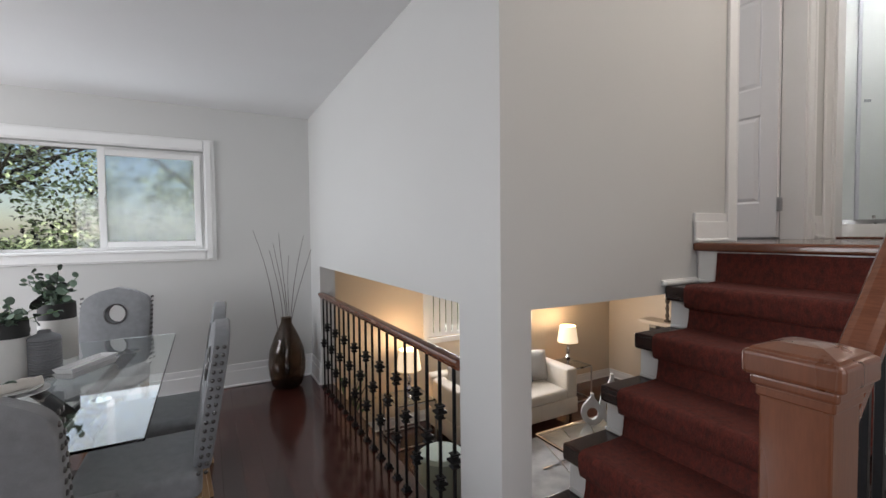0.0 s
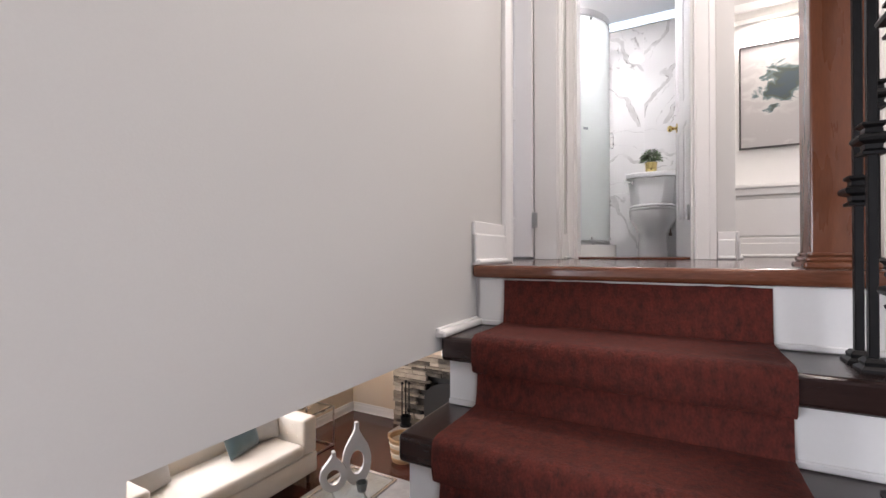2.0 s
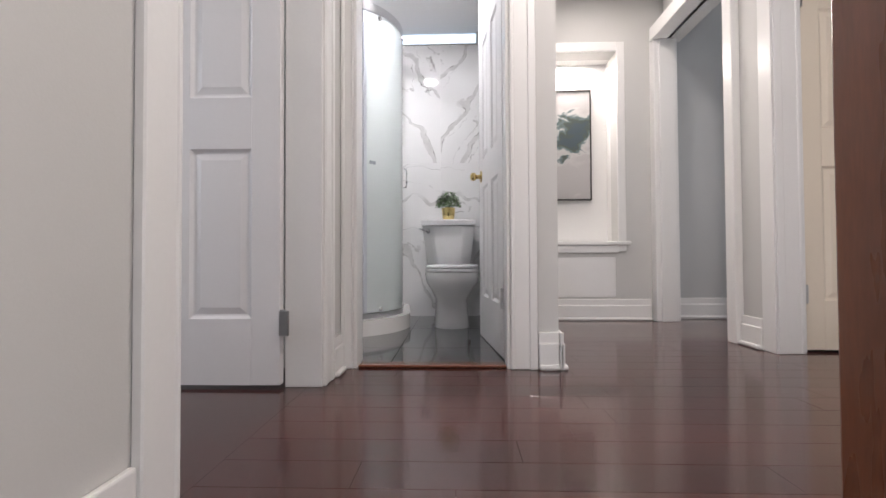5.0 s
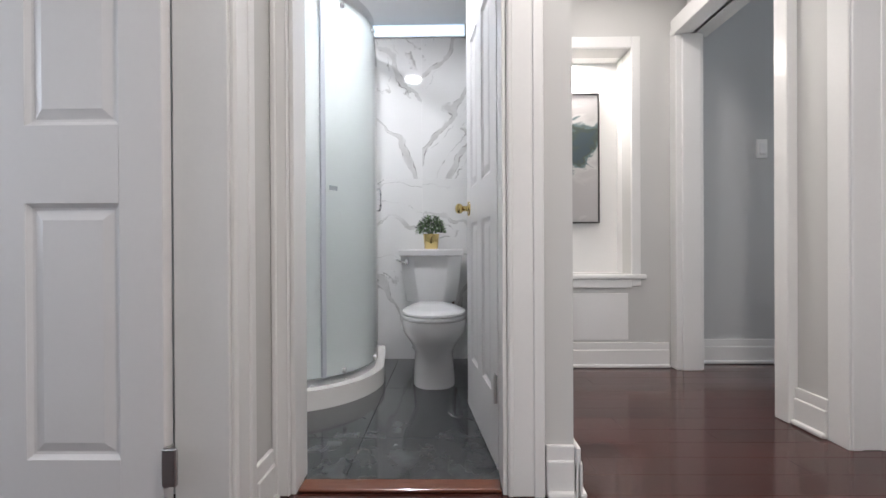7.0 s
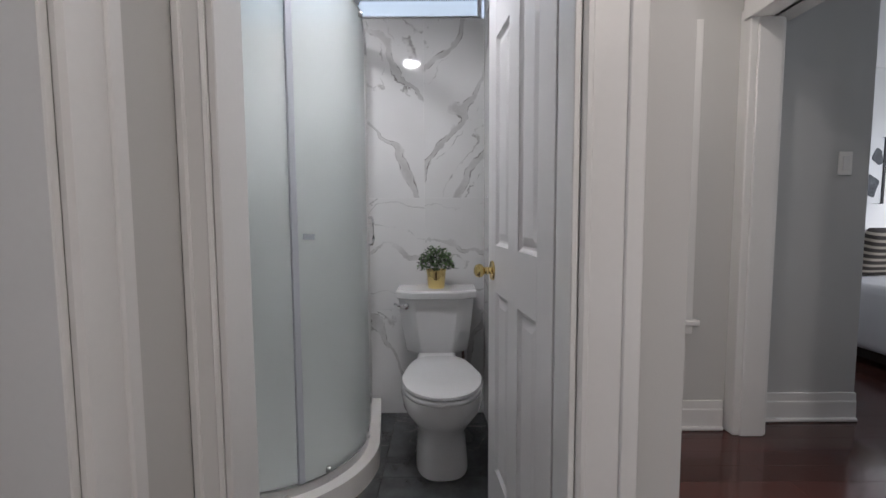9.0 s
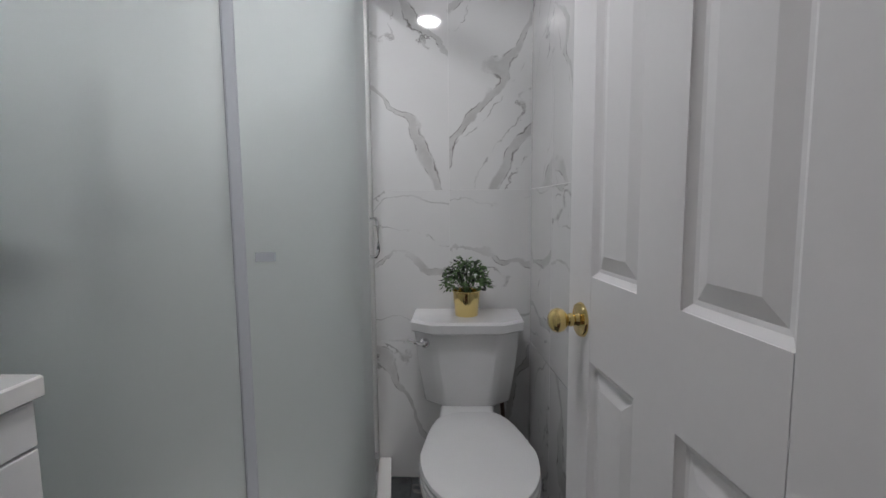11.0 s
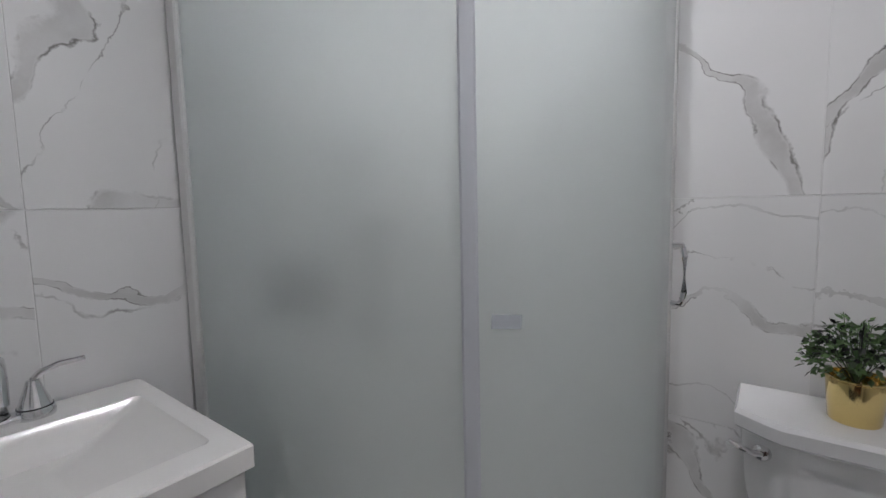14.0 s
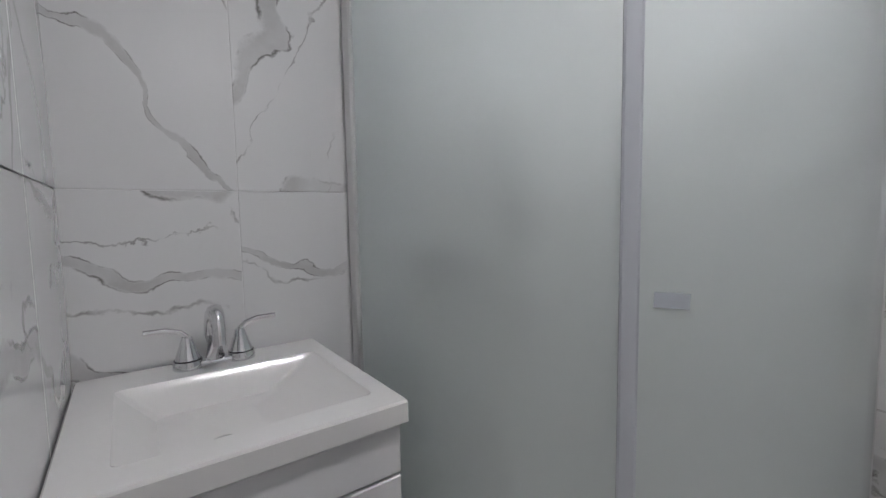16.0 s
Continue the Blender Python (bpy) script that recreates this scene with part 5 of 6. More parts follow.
for k, (r, z) in enumerate(((0.135, 0.0), (0.105, 0.014))):
    pl = thing("plate", "round white plate in a stacked place setting", "plate", group="stacked plates")
    part("dish", Shape().lathe([(0, z), (r * 0.6, z), (r, z + 0.014), (r, z + 0.017), (r * 0.6, z + 0.005), (0, z + 0.005)], -0.465, 3.06, 0.761, 48), CERAMIC, pl, "", True)
nap = thing("napkin", "rolled pale linen napkin on the plates", "napkin")
part("cloth", Shape().tube([(-0.555 + 0.03 * k, 3.01 + 0.018 * k, 0.800 + 0.006 * math.sin(k * 2.0)) for k in range(7)], 0.022, 12, False, 0.030), material("pale_linen", (0.62, 0.58, 0.52), 0.9, spread=0.1, fine=300, bump=0.4), nap, "", True)
part("knot", Shape().tube([(-0.47 + 0.026 * math.cos(a), 3.06, 0.80 + 0.026 * math.sin(a)) for a in [k * 0.6 for k in range(11)]], 0.008, 8), EUC, nap, "green napkin ring", True)

floor_vase = thing("floor_vase", "tall smoked brown glass vase with bare twigs standing on the floor", "vase")
VXX, VYY = 1.03, 4.80
part("body", Shape().lathe([(0, 0.002), (0.105, 0.002), (0.14, 0.03), (0.170, 0.15), (0.176, 0.25), (0.160, 0.38), (0.110, 0.52), (0.060, 0.62), (0.046, 0.66), (0.054, 0.69), (0.046, 0.69), (0.040, 0.66), (0.055, 0.62), (0.105, 0.52), (0.154, 0.38), (0.170, 0.25), (0.164, 0.15), (0.134, 0.036), (0.10, 0.012), (0, 0.012)], VXX, VYY, 0, 56), AMBER, floor_vase, "smoked brown glass body", True, 50)
TWIG = material("dark_twig", (0.05, 0.035, 0.028), 0.8, spread=0.3)
rng = random.Random(12)
for dx, dz in ((-0.30, 1.55), (0.24, 1.36), (0.16, 1.50), (-0.10, 1.44), (-0.03, 1.52), (0.05, 1.30), (-0.14, 1.36)):
    dy = rng.uniform(-0.12, 0.05)
    p0, p1 = Vector((VXX + rng.uniform(-0.03, 0.03), VYY, 0.05)), Vector((VXX + dx, VYY + dy, dz))
    tw = Shape().tube([p0.lerp(p1, f) + Vector((0.02 * math.sin(5 * f + dx * 9) * (f > 0), 0.012 * math.sin(7 * f), 0)) + Vector((-0.25 * dx * (f - f * f) * 2, 0, 0)) for f in [k / 10 for k in range(11)]], 0.0042, 6, False, 0.0018)
    part("twig", tw, TWIG, floor_vase, "bare brown twig", True)

# dining window
win = thing("window_1", "white framed sliding window in the dining room", "window", kind="structure")
WX0, WX1, WZ0, WZ1 = -1.235, 0.35, 1.375, 2.308
cs = Shape()
for x0, x1, z0, z1 in ((WX1, WX1 + 0.095, WZ0 - 0.105, WZ1 + 0.11), (WX0 - 0.095, WX0, WZ0 - 0.105, WZ1 + 0.11), (WX0, WX1, WZ1, WZ1 + 0.11), (WX0, WX1, WZ0 - 0.105, WZ0)):
    cs.box(x0, YW - 0.016, z0, x1, YW - 0.001, z1, 0.003, 1)
    cs.box(x0 + 0.012, YW - 0.026, z0 + 0.012, x1 - 0.03 if x1 - x0 < 0.2 else x1, YW - 0.015, z1 - 0.012, 0.004, 1)
part("window_casing", cs, TRIM, win)
part("window_sill", Shape().box(WX0 - 0.02, YW - 0.04, WZ0 - 0.022, WX1 + 0.02, YW + 0.16, WZ0 + 0.004, 0.006, 2), TRIM, win)


def sash(name, x0, x1, z0, z1, y, w, pane):
    f = Shape()
    for a in ((x0, x0 + w, z0, z1), (x1 - w, x1, z0, z1), (x0 + w, x1 - w, z1 - w, z1), (x0 + w, x1 - w, z0, z0 + w)):
        f.box(a[0], y, a[2], a[1], y + 0.035, a[3], 0.003, 1)
    fr_ = part(name, f, TRIM, win)
    g = part("pane", boxes((x0 + w, y + 0.015, z0 + w, x1 - w, y + 0.02, z1 - w)), pane, fr_)
    g.visible_shadow = False
    return fr_


sash("outer_frame", WX0, WX1, WZ0 + 0.004, WZ1, YW + 0.09, 0.028, CLEAR)
sash("sliding_sash", -0.465, WX1 - 0.028, WZ0 + 0.03, WZ1 - 0.028, YW + 0.05, 0.055, glass("screened_pane", (0.88, 0.93, 0.97), 0.16, 1.2, 0.9))
part("latch", Shape().box(-0.435, YW + 0.035, 1.80, -0.42, YW + 0.05, 1.86, 0.003, 1), TRIM, win)

outlet = thing("wall_outlet", "white double power outlet low on the pale grey wall", "outlet")
part("cover_plate", Shape().box(0.42, YW - 0.007, 0.41, 0.492, YW - 0.0005, 0.523, 0.003, 2), TRIM, outlet)
for oz in (0.443, 0.490):
    part("socket", Shape().box(0.441, YW - 0.0095, oz - 0.014, 0.471, YW - 0.006, oz + 0.014, 0.002, 1), LACQUER, outlet, "white socket face")

# outside
BARK = material("bark", (0.10, 0.075, 0.055), 0.9, spread=0.3, scale=12, bump=0.5)
LEAF = material("tree_leaves", (0.38, 0.44, 0.25), 0.5, spread=0.5, scale=3, fine=20, bump=0, island=1.1)
gs = material("lawn", (0.07, 0.10, 0.03), 0.95, spread=0.4, scale=2, fine=60, bump=0.4)
solid("ground", boxes((-300, 6.2, -0.6, 300, 300, -0.4), (-300, -300, -0.6, 300, -4.0, -0.4), (-300, -4.0, -0.6, -3.7, 6.2, -0.4), (8.6, -4.0, -0.6, 300, 6.2, -0.4)), gs, "green lawn around the house", "ground")


def tree(x, y, h, r, seed, count):
    rng = random.Random(seed)
    t = thing("tree", "broad leafy green tree outside the window", "tree", group="trees outside")
    tr = Shape().tube([(x, y, -0.4), (x + 0.1, y, h * 0.3), (x - 0.05, y + 0.1, h * 0.7)], 0.16, 10, False, 0.06)
    for _ in range(9):
        a = rng.uniform(0, 6.28)
        z = rng.uniform(0.2, 0.65) * h
        tr.tube([(x, y, z), (x + 0.5 * r * math.cos(a), y + 0.5 * r * math.sin(a), z + 0.5), (x + r * 0.9 * math.cos(a), y + r * 0.9 * math.sin(a), z + rng.uniform(0.3, 1.2))], 0.05, 6, False, 0.012)
    part("trunk", tr, BARK, t, "", True)
    cr = Shape()
    clumps = [(x + r * rng.uniform(-0.9, 0.9), y + r * rng.uniform(-0.9, 0.9), h * rng.uniform(0.18, 1.0)) for _ in range(34)]
    for cx, cy, cz in clumps:
        leaf_ball(cr, cx, cy, cz, 0.6, 0.6, 0.5, count // 34, 0.085, rng.randrange(9999), -1)
    part("crown", cr, LEAF, t, "uneven leafy crown")
    return t


tree(-2.6, 9.2, 4.2, 1.7, 3, 13000)
tree(0.2, 10.4, 4.6, 1.9, 4, 13000)
tree(-5.0, 11.5, 5.0, 2.0, 6, 8000)
tree(4.2, 11.0, 4.0, 1.8, 7, 7000)

# ---- living room ----
IVORY = material("ivory_upholstery", (0.62, 0.55, 0.46), 0.8, spread=0.06, scale=8, fine=300, bump=0.2, sheen=0.2)
TEAL = material("teal_satin", (0.07, 0.12, 0.135), 0.4, spread=0.2, scale=8, bump=0.1, sheen=0.3)
SILVER = material("silver_satin", (0.42, 0.40, 0.37), 0.45, spread=0.1, scale=8, bump=0.1)
sofa = thing("sofa", "ivory upholstered sofa with tufted arms and dark legs", "sofa")
SX0, SX1, SY0, SY1 = 2.95, 4.97, 4.76, 5.62
part("base", Shape().box(SX0, SY0, LF + 0.13, SX1, SY1, LF + 0.36, 0.02, 3), IVORY, sofa, "", True)
part("seat_cushion", Shape().box(SX0 + 0.20, SY0 - 0.01, LF + 0.355, SX1 - 0.20, SY1 - 0.2, LF + 0.50, 0.05, 4), IVORY, sofa, "", True, 60)
part("backrest", Shape().box(SX0, SY1 - 0.22, LF + 0.36, SX1, SY1, LF + 0.80, 0.05, 4), IVORY, sofa, "", True, 60)
for x in (SX0, SX1 - 0.20):
    arm = part("arm", Shape().box(x, SY0 + 0.01, LF + 0.355, x + 0.20, SY1 - 0.2, LF + 0.77, 0.035, 4), IVORY, sofa, "tufted arm", True, 60)
    inner = x if x > 4 else x + 0.20
    btn = Shape()
    for i in range(4):
        for j in range(2):
            btn.lathe([(0.014, -0.002), (0.012, 0.006), (0, 0.008)], n=10, m=pose(inner, SY0 + 0.12 + 0.16 * i + 0.08 * j, LF + 0.57 + 0.11 * j, 0, -90 if x > 4 else 90, 0))
    part("buttons", btn, IVORY, arm, "", True)
for x in (SX0 + 0.08, SX1 - 0.08):
    for y in (SY0 + 0.07, SY1 - 0.07):
        part("leg", Shape().lathe([(0, 0), (0.018, 0), (0.030, 0.13), (0, 0.13)], x, y, LF, 12), WENGE, sofa)


def cushion(x, y, z, w, mat, label, turn, tilt):
    t = thing("cushion", label, "cushion", pose(x, y, z, tilt, 0, turn), "cushions on the sofa")
    s = Shape()
    n = 14
    for sg in (-1, 1):
        grid = [[s.bm.verts.new((w * (i / n - 0.5) * (1 - 0.06 * math.cos(math.pi * (j / n - 0.5)) * 0), sg * 0.075 * (max(0, 1 - (2 * i / n - 1) ** 4) * max(0, 1 - (2 * j / n - 1) ** 4)) ** 0.6, w * (j / n - 0.5))) for j in range(n + 1)] for i in range(n + 1)]
        for i in range(n):
            for j in range(n):
                s.bm.faces.new((grid[i][j], grid[i + 1][j], grid[i + 1][j + 1], grid[i][j + 1]))
    bmesh.ops.remove_doubles(s.bm, verts=s.bm.verts[:], dist=0.0005)
    part("cover", s, mat, t, "", True, 80)
    return t


cushion(4.30, 5.25, LF + 0.72, 0.44, TEAL, "dark teal satin cushion leaning on the sofa", 12, -22)
cushion(4.58, 5.30, LF + 0.73, 0.44, SILVER, "silver grey cushion leaning on the sofa", -25, -20)
cushion(3.35, 5.28, LF + 0.72, 0.44, SILVER, "silver grey cushion at the sofa end", 14, -20)


def table_lamp(x, y, z, label):
    t = thing("table_lamp", label, "lamp", Matrix.Translation((x, y, z)), "table lamps")
    part("stem", Shape().lathe([(0, 0), (0.07, 0), (0.07, 0.015), (0.02, 0.03), (0.035, 0.07), (0.045, 0.11), (0.02, 0.15), (0.03, 0.19), (0.035, 0.23), (0.015, 0.27), (0.01, 0.38), (0, 0.38)], n=24), CHROME, t, "turned chrome stem", True)
    part("shade", Shape().lathe([(0.125, 0.62), (0.165, 0.36), (0.163, 0.36), (0.123, 0.62)], n=40), SHADE, t, "lit white fabric shade", True)
    return t


SHADE = glow("lit_fabric_shade", (1.0, 0.80, 0.54), 0.95)
for x, y in ((5.50, 5.50), (2.66, 5.50)):
    table_lamp(x, y, LF + 0.56, "lit table lamp with a white shade on a glass side table")
    lamp("lamp_bulb", "POINT", 16, Matrix.Translation((x, y, LF + 0.56 + 0.66)), 0.05, None, (1.0, 0.70, 0.40))
    st = thing("side_table", "square glass side table with a thin chrome frame", "side table", group="side tables")
    part("glass_top", Shape().box(x - 0.26, y - 0.26, LF + 0.548, x + 0.26, y + 0.26, LF + 0.558, 0.002, 1), TGLASS, st, "clear glass top")
    for z, fname in ((0.535, "top_frame"), (0.01, "foot_frame")):
        fr_ = Shape()
        for d in (-0.26, 0.26):
            fr_.box(x - 0.27, y + d - 0.01, LF + z, x + 0.27, y + d + 0.01, LF + z + 0.012)
            fr_.box(x + d - 0.01, y - 0.25, LF + z, x + d + 0.01, y + 0.25, LF + z + 0.012)
        part(fname, fr_, STEEL, st)
    for a in (-0.26, 0.26):
        for b2 in (-0.26, 0.26):
            part("leg", Shape().box(x + a - 0.009, y + b2 - 0.009, LF, x + a + 0.009, y + b2 + 0.009, LF + 0.535), STEEL, st)

ct = thing("coffee_table", "glass coffee table on a geometric chrome frame", "coffee table")
CX0, CX1, CY0, CY1, CZ = 3.54, 4.73, 3.48, 4.01, LF + 0.45
part("glass_top", Shape().box(CX0 + 0.012, CY0 + 0.012, CZ - 0.010, CX1 - 0.012, CY1 - 0.012, CZ - 0.001, 0.002, 1), TGLASS, ct, "clear glass top")
fr_ = Shape()
for y in (CY0, CY1):
    fr_.box(CX0, y - 0.010, CZ - 0.026, CX1, y + 0.010, CZ, 0.002, 1)
for x in (CX0, CX1):
    fr_.box(x - 0.010, CY0, CZ - 0.026, x + 0.010, CY1, CZ, 0.002, 1)
part("top_frame", fr_, CHROME, ct)
for x in (CX0 + 0.03, CX0 + 0.38, CX1 - 0.38, CX1 - 0.03):
    part("strut", Shape().tube([(x, CY0, CZ - 0.02), (x + (0.17 if x < 4.1 else -0.17), CY1, LF + 0.012)], 0.008, 8).tube([(x, CY1, CZ - 0.02), (x + (0.17 if x < 4.1 else -0.17), CY0, LF + 0.012)], 0.008, 8), CHROME, ct, "", True)
part("foot_rail", Shape().box(CX0 + 0.1, CY0 - 0.008, LF + 0.011, CX1 - 0.1, CY0 + 0.008, LF + 0.026).box(CX0 + 0.1, CY1 - 0.008, LF + 0.011, CX1 - 0.1, CY1 + 0.008, LF + 0.026), CHROME, ct)
solid("rug", Shape().box(3.0, 3.0, LF + 0.001, 5.45, 4.66, LF + 0.011, 0.003, 1), material("pale_grey_rug", (0.40, 0.39, 0.38), 0.95, spread=0.30, scale=6, fine=180, bump=0.8), "pale grey mottled rug under the coffee table", "rug", "thing")


def loop_vase(x, y, z, h, w, turn, label):
    """A flat bottle with a hole through its body and ribbed edges."""
    t = thing("vase", label, "vase", pose(x, y, z, 0, 0, turn), "pierced vases on the coffee table")
    s, n = Shape(), 48
    cz = h * 0.36
    outer, inner = [], []
    for i in range(n):
        a = 2 * math.pi * i / n
        c, s_ = math.sin(a), math.cos(a)
        r = w / 2 * (1 + 0.03 * (i % 2))
        zz = cz + s_ * cz * (1.0 if s_ < 0 else 1.15)
        xx = r * c
        if s_ > 0.80:
            f = (s_ - 0.80) / 0.20
            zz += f * (h - cz * 2.15)
            xx = math.copysign(max(abs(xx) * (1 - f), 0.018), c) if abs(c) > 1e-6 else 0
        outer.append((xx, max(zz, 0)))
        inner.append((w * 0.25 * c, cz + 0.52 * cz * s_))
    rings = [[s.bm.verts.new((px, d, pz)) for px, pz in pts] for pts, d in ((inner, -0.020), (outer, -0.024), (outer, 0.024), (inner, 0.020))]
    for a, b2 in list(zip(rings, rings[1:])) + [(rings[-1], rings[0])]:
        for i in range(n):
            s.bm.faces.new((a[i], a[(i + 1) % n], b2[(i + 1) % n], b2[i]))
    part("body", s, SILVERC, t, "", True, 40)
    return t


SILVERC = material("white_silver_ceramic", (0.66, 0.66, 0.66), 0.25, spread=0.05, bump=0.05, coat=0.3)
loop_vase(4.47, 3.76, CZ + 0.001, 0.60, 0.27, -38, "tall white pierced ceramic vase with ribbed edges")
loop_vase(4.27, 3.87, CZ + 0.001, 0.37, 0.25, -38, "round white pierced ceramic vase with ribbed edges")
cand = thing("candle_holder", "small smoked glass candle holder", "candle holder")
part("cup", Shape().lathe([(0, 0), (0.04, 0), (0.055, 0.08), (0.050, 0.08), (0.036, 0.01), (0, 0.01)], 4.40, 3.64, CZ + 0.001, 24), material("smoked_cup", (0.16, 0.18, 0.18), 0.15, spread=0.1), cand, "", True)

# fireplace
STONE = material("ledge_stone", (0.30, 0.26, 0.21), 0.85, spread=0.35, scale=10, fine=90, bump=0.5, obj=1.0)
fire = thing("fireplace", "stacked ledge stone fireplace with a dark arched opening", "fireplace")
FY0, FY1 = 2.9, 4.95
part("core", boxes((6.83, FY0, LF, 6.94, 3.30, 0.0), (6.83, 4.36, LF, 6.94, FY1, 0.0), (6.83, 3.30, LF + 0.85, 6.94, 4.36, 0.0)), DARK, fire, "dark joints behind the stones")
# one even black sheet across the firebox opening
part("firebox", boxes((6.925, 3.30, LF, 6.945, 4.36, LF + 0.85)), BLACKC, fire, "flat black firebox back")
part("screen", Shape().prism([(3.32, LF + 0.1)] + [(3.83 - 0.51 * math.cos(radians(a)), LF + 0.52 + 0.28 * math.sin(radians(a))) for a in range(0, 181, 12)] + [(4.34, LF + 0.1)], "x", 6.70, 6.715), material("black_mesh", (0.015, 0.015, 0.015), 0.6, bump=0.3), fire, "black arched fire screen")
rng = random.Random(31)
z = LF
shared_stone = {}
while z < -0.02:
    h = rng.choice((0.045, 0.06, 0.075))
    y = FY0
    while y < FY1 - 0.03:
        w = min(rng.choice((0.16, 0.22, 0.28, 0.36)), FY1 - y)
        mid_y, mid_z = y + w / 2, z + h / 2
        if not (3.30 < mid_y < 4.36 and mid_z < LF + 0.84):
            key = (round(w, 3), h)
            if key not in shared_stone:
                shared_stone[key] = mesh_of("stone", Shape().box(-0.03, -w / 2 + 0.003, -h / 2 + 0.003, 0.03, w / 2 - 0.003, h / 2 - 0.003, 0.006, 1), STONE)
            ob = new("stone", shared_stone[key])
            ob.parent = fire
            ob.location = (6.815 - rng.uniform(0, 0.025), mid_y, mid_z)
        y += w
    z += h
part("mantel", Shape().box(6.62, FY0 - 0.08, 0.0, 6.945, FY1 + 0.08, 0.06, 0.01, 2), CREAM, fire, "cream painted mantel shelf")
part("hearth", Shape().box(6.28, FY0 - 0.05, LF + 0.001, 6.80, 4.70, LF + 0.10, 0.012, 2), STONE, fire, "flat stone hearth slab")
cs2 = thing("candlestick", "turned brown candlestick standing on the mantel", "candlestick")
part("stick", Shape().lathe([(0, 0), (0.05, 0), (0.05, 0.02), (0.02, 0.04), (0.03, 0.10), (0.018, 0.16), (0.03, 0.22), (0.015, 0.28), (0.035, 0.33), (0.035, 0.36), (0, 0.36)], 6.75, 4.60, 0.061, 20), BARK, cs2, "", True)
tools = thing("fire_tools", "black iron fire tool set on the hearth", "fire tools")
part("stand", Shape().lathe([(0, 0), (0.09, 0), (0.09, 0.02), (0.012, 0.03), (0.01, 0.62), (0.02, 0.65), (0, 0.66)], 6.60, 4.60, LF + 0.101, 20), IRON, tools, "", True)
for k, (dx, dy) in enumerate(((0.05, 0.03), (-0.05, 0.03), (0.0, -0.06))):
    part("tool", Shape().tube([(6.60 + dx, 4.60 + dy, LF + 0.16), (6.60 + dx, 4.60 + dy, LF + 0.72)], 0.009, 8).lathe([(0, 0), (0.02, 0.02), (0.02, 0.05), (0, 0.06)], 6.60 + dx, 4.60 + dy, LF + 0.70, 12), IRON, tools, "", True)
part("bucket", Shape().lathe([(0, 0), (0.07, 0), (0.08, 0.12), (0.075, 0.12), (0.065, 0.01), (0, 0.01)], 6.60, 4.60, LF + 0.125, 20), IRON, tools, "", True)
basket = thing("basket", "round woven straw basket with cream bands on the floor", "basket")
WIC = material("woven_straw", (0.40, 0.25, 0.12), 0.85, spread=0.35, scale=60, fine=200, bump=0.8)
WICW = material("pale_straw", (0.66, 0.58, 0.44), 0.85, spread=0.2, scale=60, fine=200, bump=0.8)
BXX, BYY = 5.88, 4.16
for k in range(5):
    r0, r1 = 0.145 + 0.009 * k, 0.145 + 0.009 * (k + 1)
    part("woven_band", Shape().lathe([(r0, 0.062 * k), (r0 + 0.006, 0.062 * k + 0.02), (r1 + 0.006, 0.062 * k + 0.045), (r1, 0.062 * (k + 1)), (r1 - 0.015, 0.062 * (k + 1)), (r0 - 0.015, 0.062 * k)], BXX, BYY, LF + 0.004, 32), WICW if k in (1, 3) else WIC, basket, "", True)
part("bottom", Shape().lathe([(0, 0.0), (0.145, 0.0), (0.145, 0.006), (0, 0.006)], BXX, BYY, LF + 0.001, 24), WIC, basket)
for sg in (-1, 1):
    part("handle", Shape().tube([(BXX + 0.05 * math.cos(a), BYY + sg * (0.19 + 0.035 * math.sin(a)), LF + 0.27 + 0.02 * math.sin(a)) for a in [k * math.pi / 8 for k in range(9)]], 0.009, 8), WIC, basket, "", True)
ott = thing("ottoman", "round pale green drum ottoman", "ottoman")
part("drum", Shape().lathe([(0, 0.02), (0.22, 0.02), (0.25, 0.06), (0.26, 0.25), (0.25, 0.42), (0.21, 0.45), (0, 0.455)], 2.44, 4.20, LF, 40), material("pale_green_velvet", (0.30, 0.38, 0.34), 0.7, spread=0.1, bump=0.1, sheen=0.4), ott, "", True)
part("base_ring", Shape().lathe([(0, 0), (0.21, 0), (0.21, 0.025), (0, 0.025)], 2.44, 4.20, LF, 32), STEEL, ott, "", True)
palm = thing("potted_plant", "spiky green plant in a dark pot on the living room floor", "plant")
part("pot", Shape().lathe([(0, 0), (0.13, 0), (0.16, 0.30), (0.145, 0.30), (0.14, 0.26), (0, 0.26)], 1.78, 5.30, LF, 28), BLACKC, palm, "", True)
bl = Shape()
rng = random.Random(77)
for _ in range(46):
    a, r, h = rng.uniform(0, 6.28), rng.uniform(0.15, 0.42), rng.uniform(0.35, 0.85)
    p0 = Vector((1.78, 5.30, LF + 0.26))
    pts = [p0, p0 + Vector((0.4 * r * math.cos(a), 0.4 * r * math.sin(a), 0.65 * h)), p0 + Vector((r * math.cos(a), r * math.sin(a), h))]
    sd = Vector((-math.sin(a), math.cos(a), 0))
    v = [bl.bm.verts.new(p) for p in (pts[0] - sd * 0.008, pts[0] + sd * 0.008, pts[1] + sd * 0.016, pts[1] - sd * 0.016)]
    tip = bl.bm.verts.new(pts[2])
    bl.bm.faces.new(v)
    bl.bm.faces.new((v[3], v[2], tip))
part("leaves", bl, GREEN, palm, "long pointed leaves")
wl = thing("window_2", "white framed living room window", "window", kind="structure")
f = Shape()
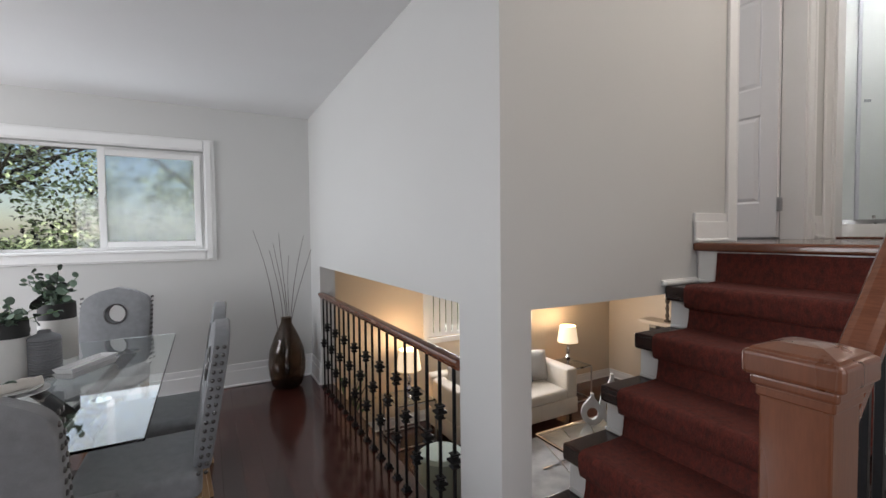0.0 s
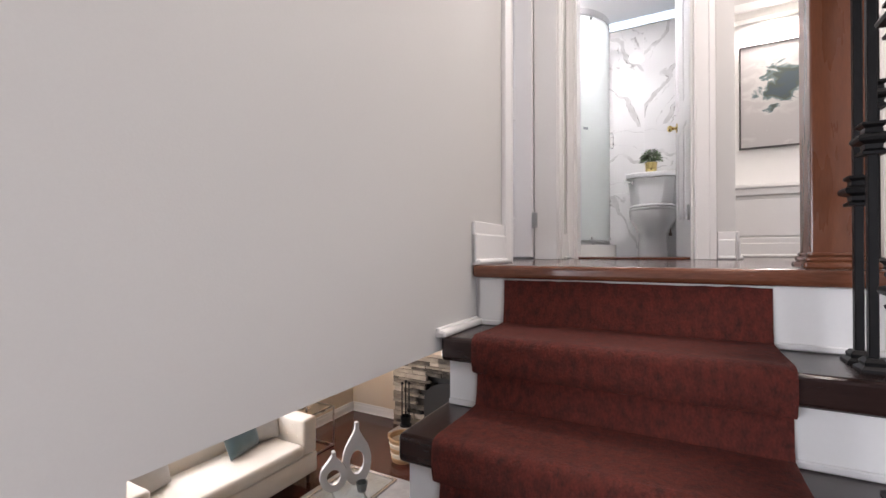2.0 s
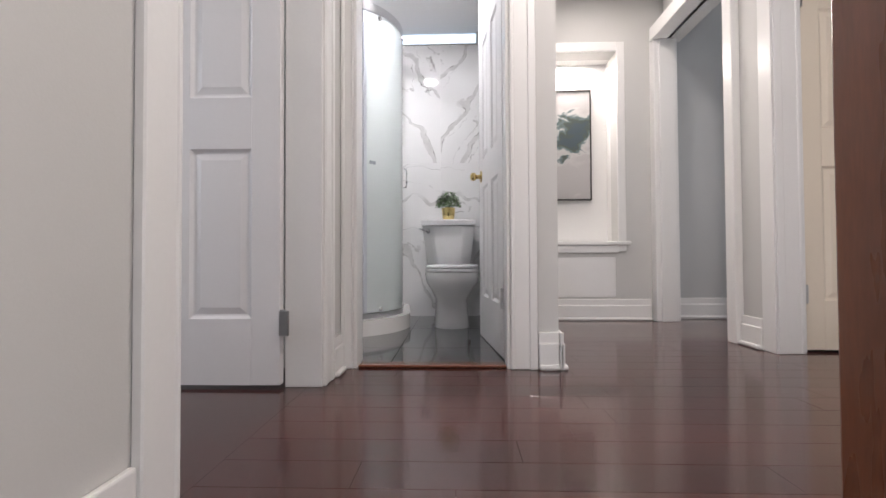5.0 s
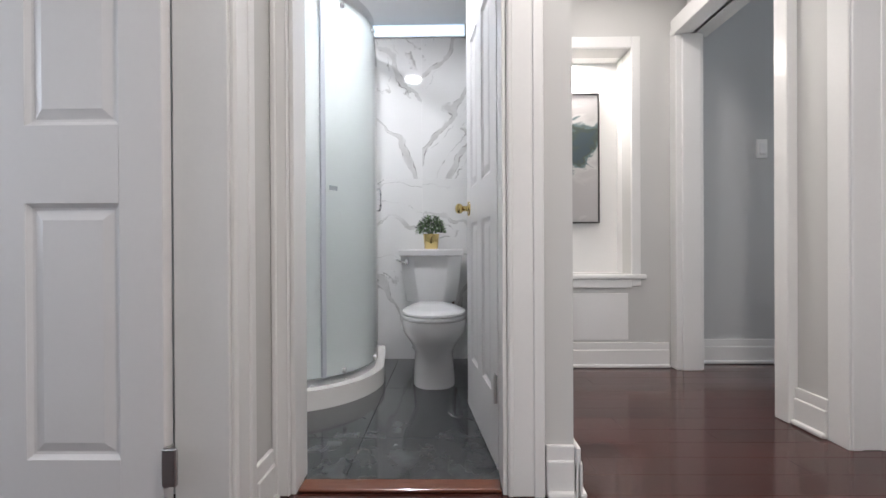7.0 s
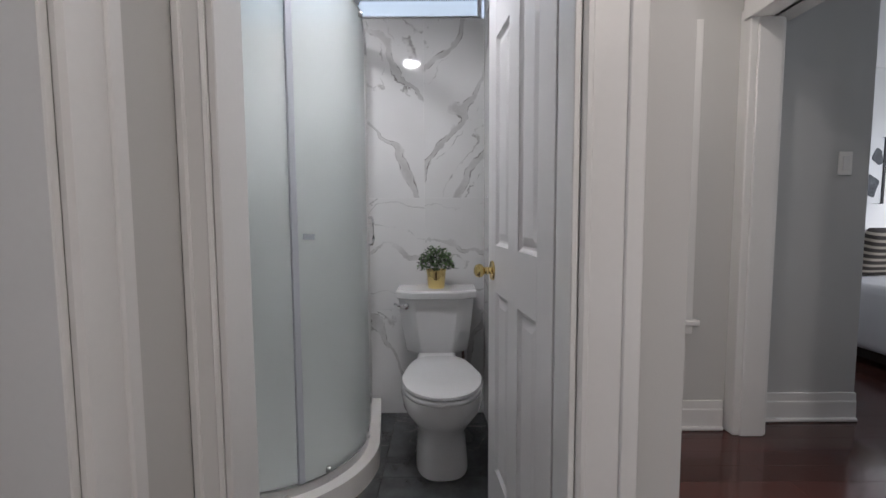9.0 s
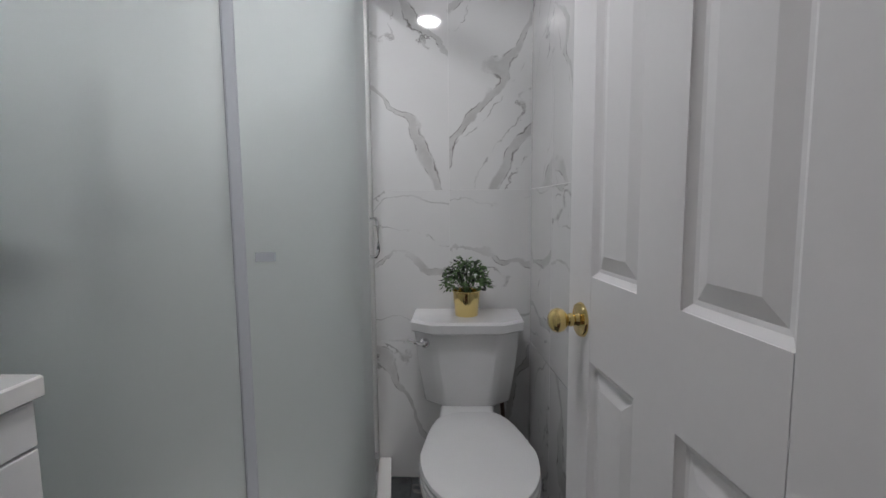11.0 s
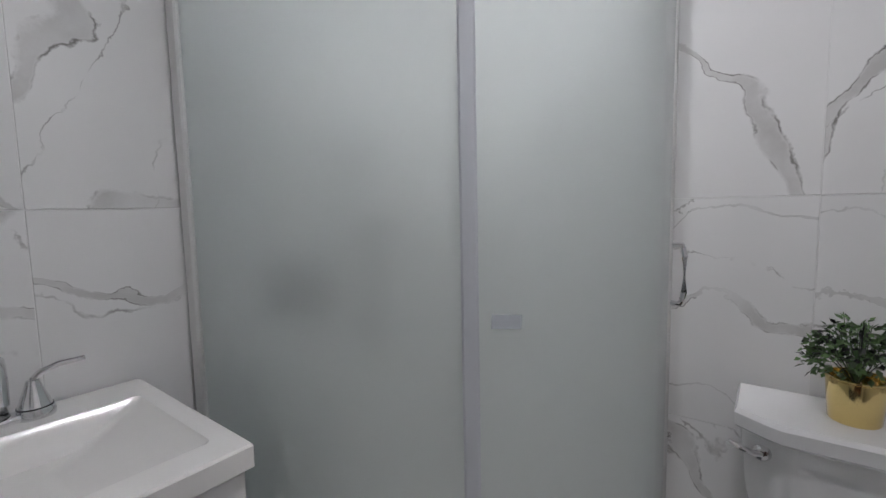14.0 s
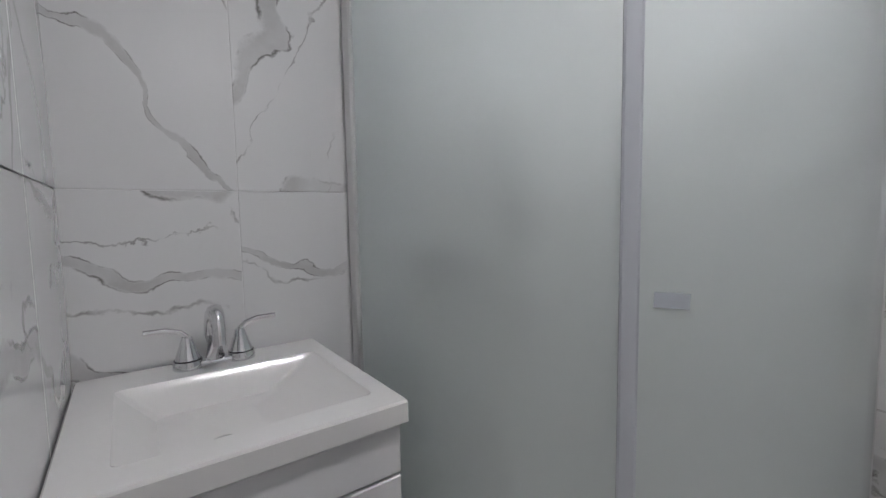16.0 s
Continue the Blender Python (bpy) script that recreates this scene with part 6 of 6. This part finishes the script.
for a in ((3.15, 3.20, -0.02, 1.06), (4.95, 5.0, -0.02, 1.06), (4.05, 4.10, -0.02, 1.06), (3.2, 4.95, 1.01, 1.06), (3.2, 4.95, -0.02, 0.03)):
    f.box(a[0], YLV + 0.06, a[2], a[1], YLV + 0.10, a[3], 0.003, 1)
for a in ((3.07, 3.15, -0.10, 1.10), (5.0, 5.08, -0.10, 1.10), (3.15, 5.0, -0.10, -0.02)):
    f.box(a[0], YLV - 0.018, a[2], a[1], YLV - 0.001, a[3], 0.004, 1)
part("window_frame", f, TRIM, wl)
g = part("pane", boxes((3.2, YLV + 0.078, 0.03, 4.95, YLV + 0.083, 1.01)), CLEAR, wl)
g.visible_shadow = False
blind = thing("vertical_blind", "white vertical blind slats in the living room window", "blind")
for k in range(18):
    part("slat", Shape().box(3.16 + 0.103 * k, YLV + 0.02, -0.01, 3.245 + 0.103 * k, YLV + 0.023, 1.05), TRIM, blind)

# ---- bedroom ----
LINEN = material("white_bed_linen", (0.78, 0.77, 0.78), 0.85, spread=0.05, scale=5, fine=200, bump=0.2, sheen=0.2)


def stripes():
    m = material("striped_fabric", (0.30, 0.26, 0.20), 0.85, spread=0.1, fine=300, bump=0.2)
    nodes, links = m.node_tree.nodes, m.node_tree.links
    coord, sep = nodes.new("ShaderNodeTexCoord"), nodes.new("ShaderNodeSeparateXYZ")
    links.new(coord.outputs["Object"], sep.inputs[0])
    mul, sn = nodes.new("ShaderNodeMath"), nodes.new("ShaderNodeMath")
    mul.operation, sn.operation = "MULTIPLY", "SINE"
    mul.inputs[1].default_value = 120
    links.new(sep.outputs["Z"], mul.inputs[0])
    links.new(mul.outputs[0], sn.inputs[0])
    ramp = nodes.new("ShaderNodeValToRGB")
    ramp.color_ramp.elements[0].color = (0.06, 0.05, 0.045, 1)
    ramp.color_ramp.elements[1].color = (0.48, 0.43, 0.35, 1)
    ramp.color_ramp.elements[1].position = 0.55
    links.new(sn.outputs[0], ramp.inputs["Fac"])
    links.new(ramp.outputs["Color"], nodes["Principled BSDF"].inputs["Base Color"])
    return m


bed = thing("bed", "made bed with a white duvet on a dark frame", "bed")
part("frame", Shape().box(5.25, -3.35, L + 0.02, 7.15, -1.98, L + 0.14, 0.01, 2), WENGE, bed)
part("mattress", Shape().box(5.27, -3.34, L + 0.13, 7.14, -1.96, L + 0.40, 0.05, 3), LINEN, bed, "", True)
part("duvet", Shape().box(5.20, -3.42, L + 0.11, 6.98, -1.87, L + 0.60, 0.07, 4), LINEN, bed, "soft white duvet", True, 60)
part("sleeping_pillow", Shape().box(6.88, -2.62, L + 0.56, 7.12, -1.98, L + 0.98, 0.09, 4), LINEN, bed, "", True, 60)
cushion(6.78, -2.36, L + 0.80, 0.42, stripes(), "brown and cream striped cushion on the bed", 100, -18)["group"] = "cushions on the bed"
bp = thing("painting", "black and white abstract print on the bedroom wall", "painting")
part("canvas", Shape().box(7.17, -2.73, 2.645, 7.199, -2.10, 3.225), TRIM, bp)
INK = material("grey_ink_wash", (0.10, 0.105, 0.115), 0.7, spread=0.6, scale=14, fine=60, bump=0.05)
for y, z, r, tall in ((-2.49, 3.04, 0.070, 1.35), (-2.50, 2.81, 0.075, 1.3), (-2.63, 2.80, 0.065, 1.6), (-2.68, 3.06, 0.045, 1.6), (-2.30, 2.98, 0.08, 1.2), (-2.28, 2.78, 0.07, 1.2)):
    rng = random.Random(round(1000 * z))
    petal = [(y + r * (1 + 0.25 * math.sin(3 * a + z * 9)) * math.cos(a), z + tall * r * (1 + 0.2 * math.sin(2 * a + y * 7)) * math.sin(a)) for a in [2 * math.pi * q / 22 for q in range(22)]]
    part("ink_shape", Shape().prism(petal, "x", 7.166, 7.1695), INK, bp, "grey ink petal shape")
part("dark_edge", boxes((7.164, -2.752, 2.64, 7.199, -2.731, 3.23)), BLACKC, bp, "thin black frame edge")
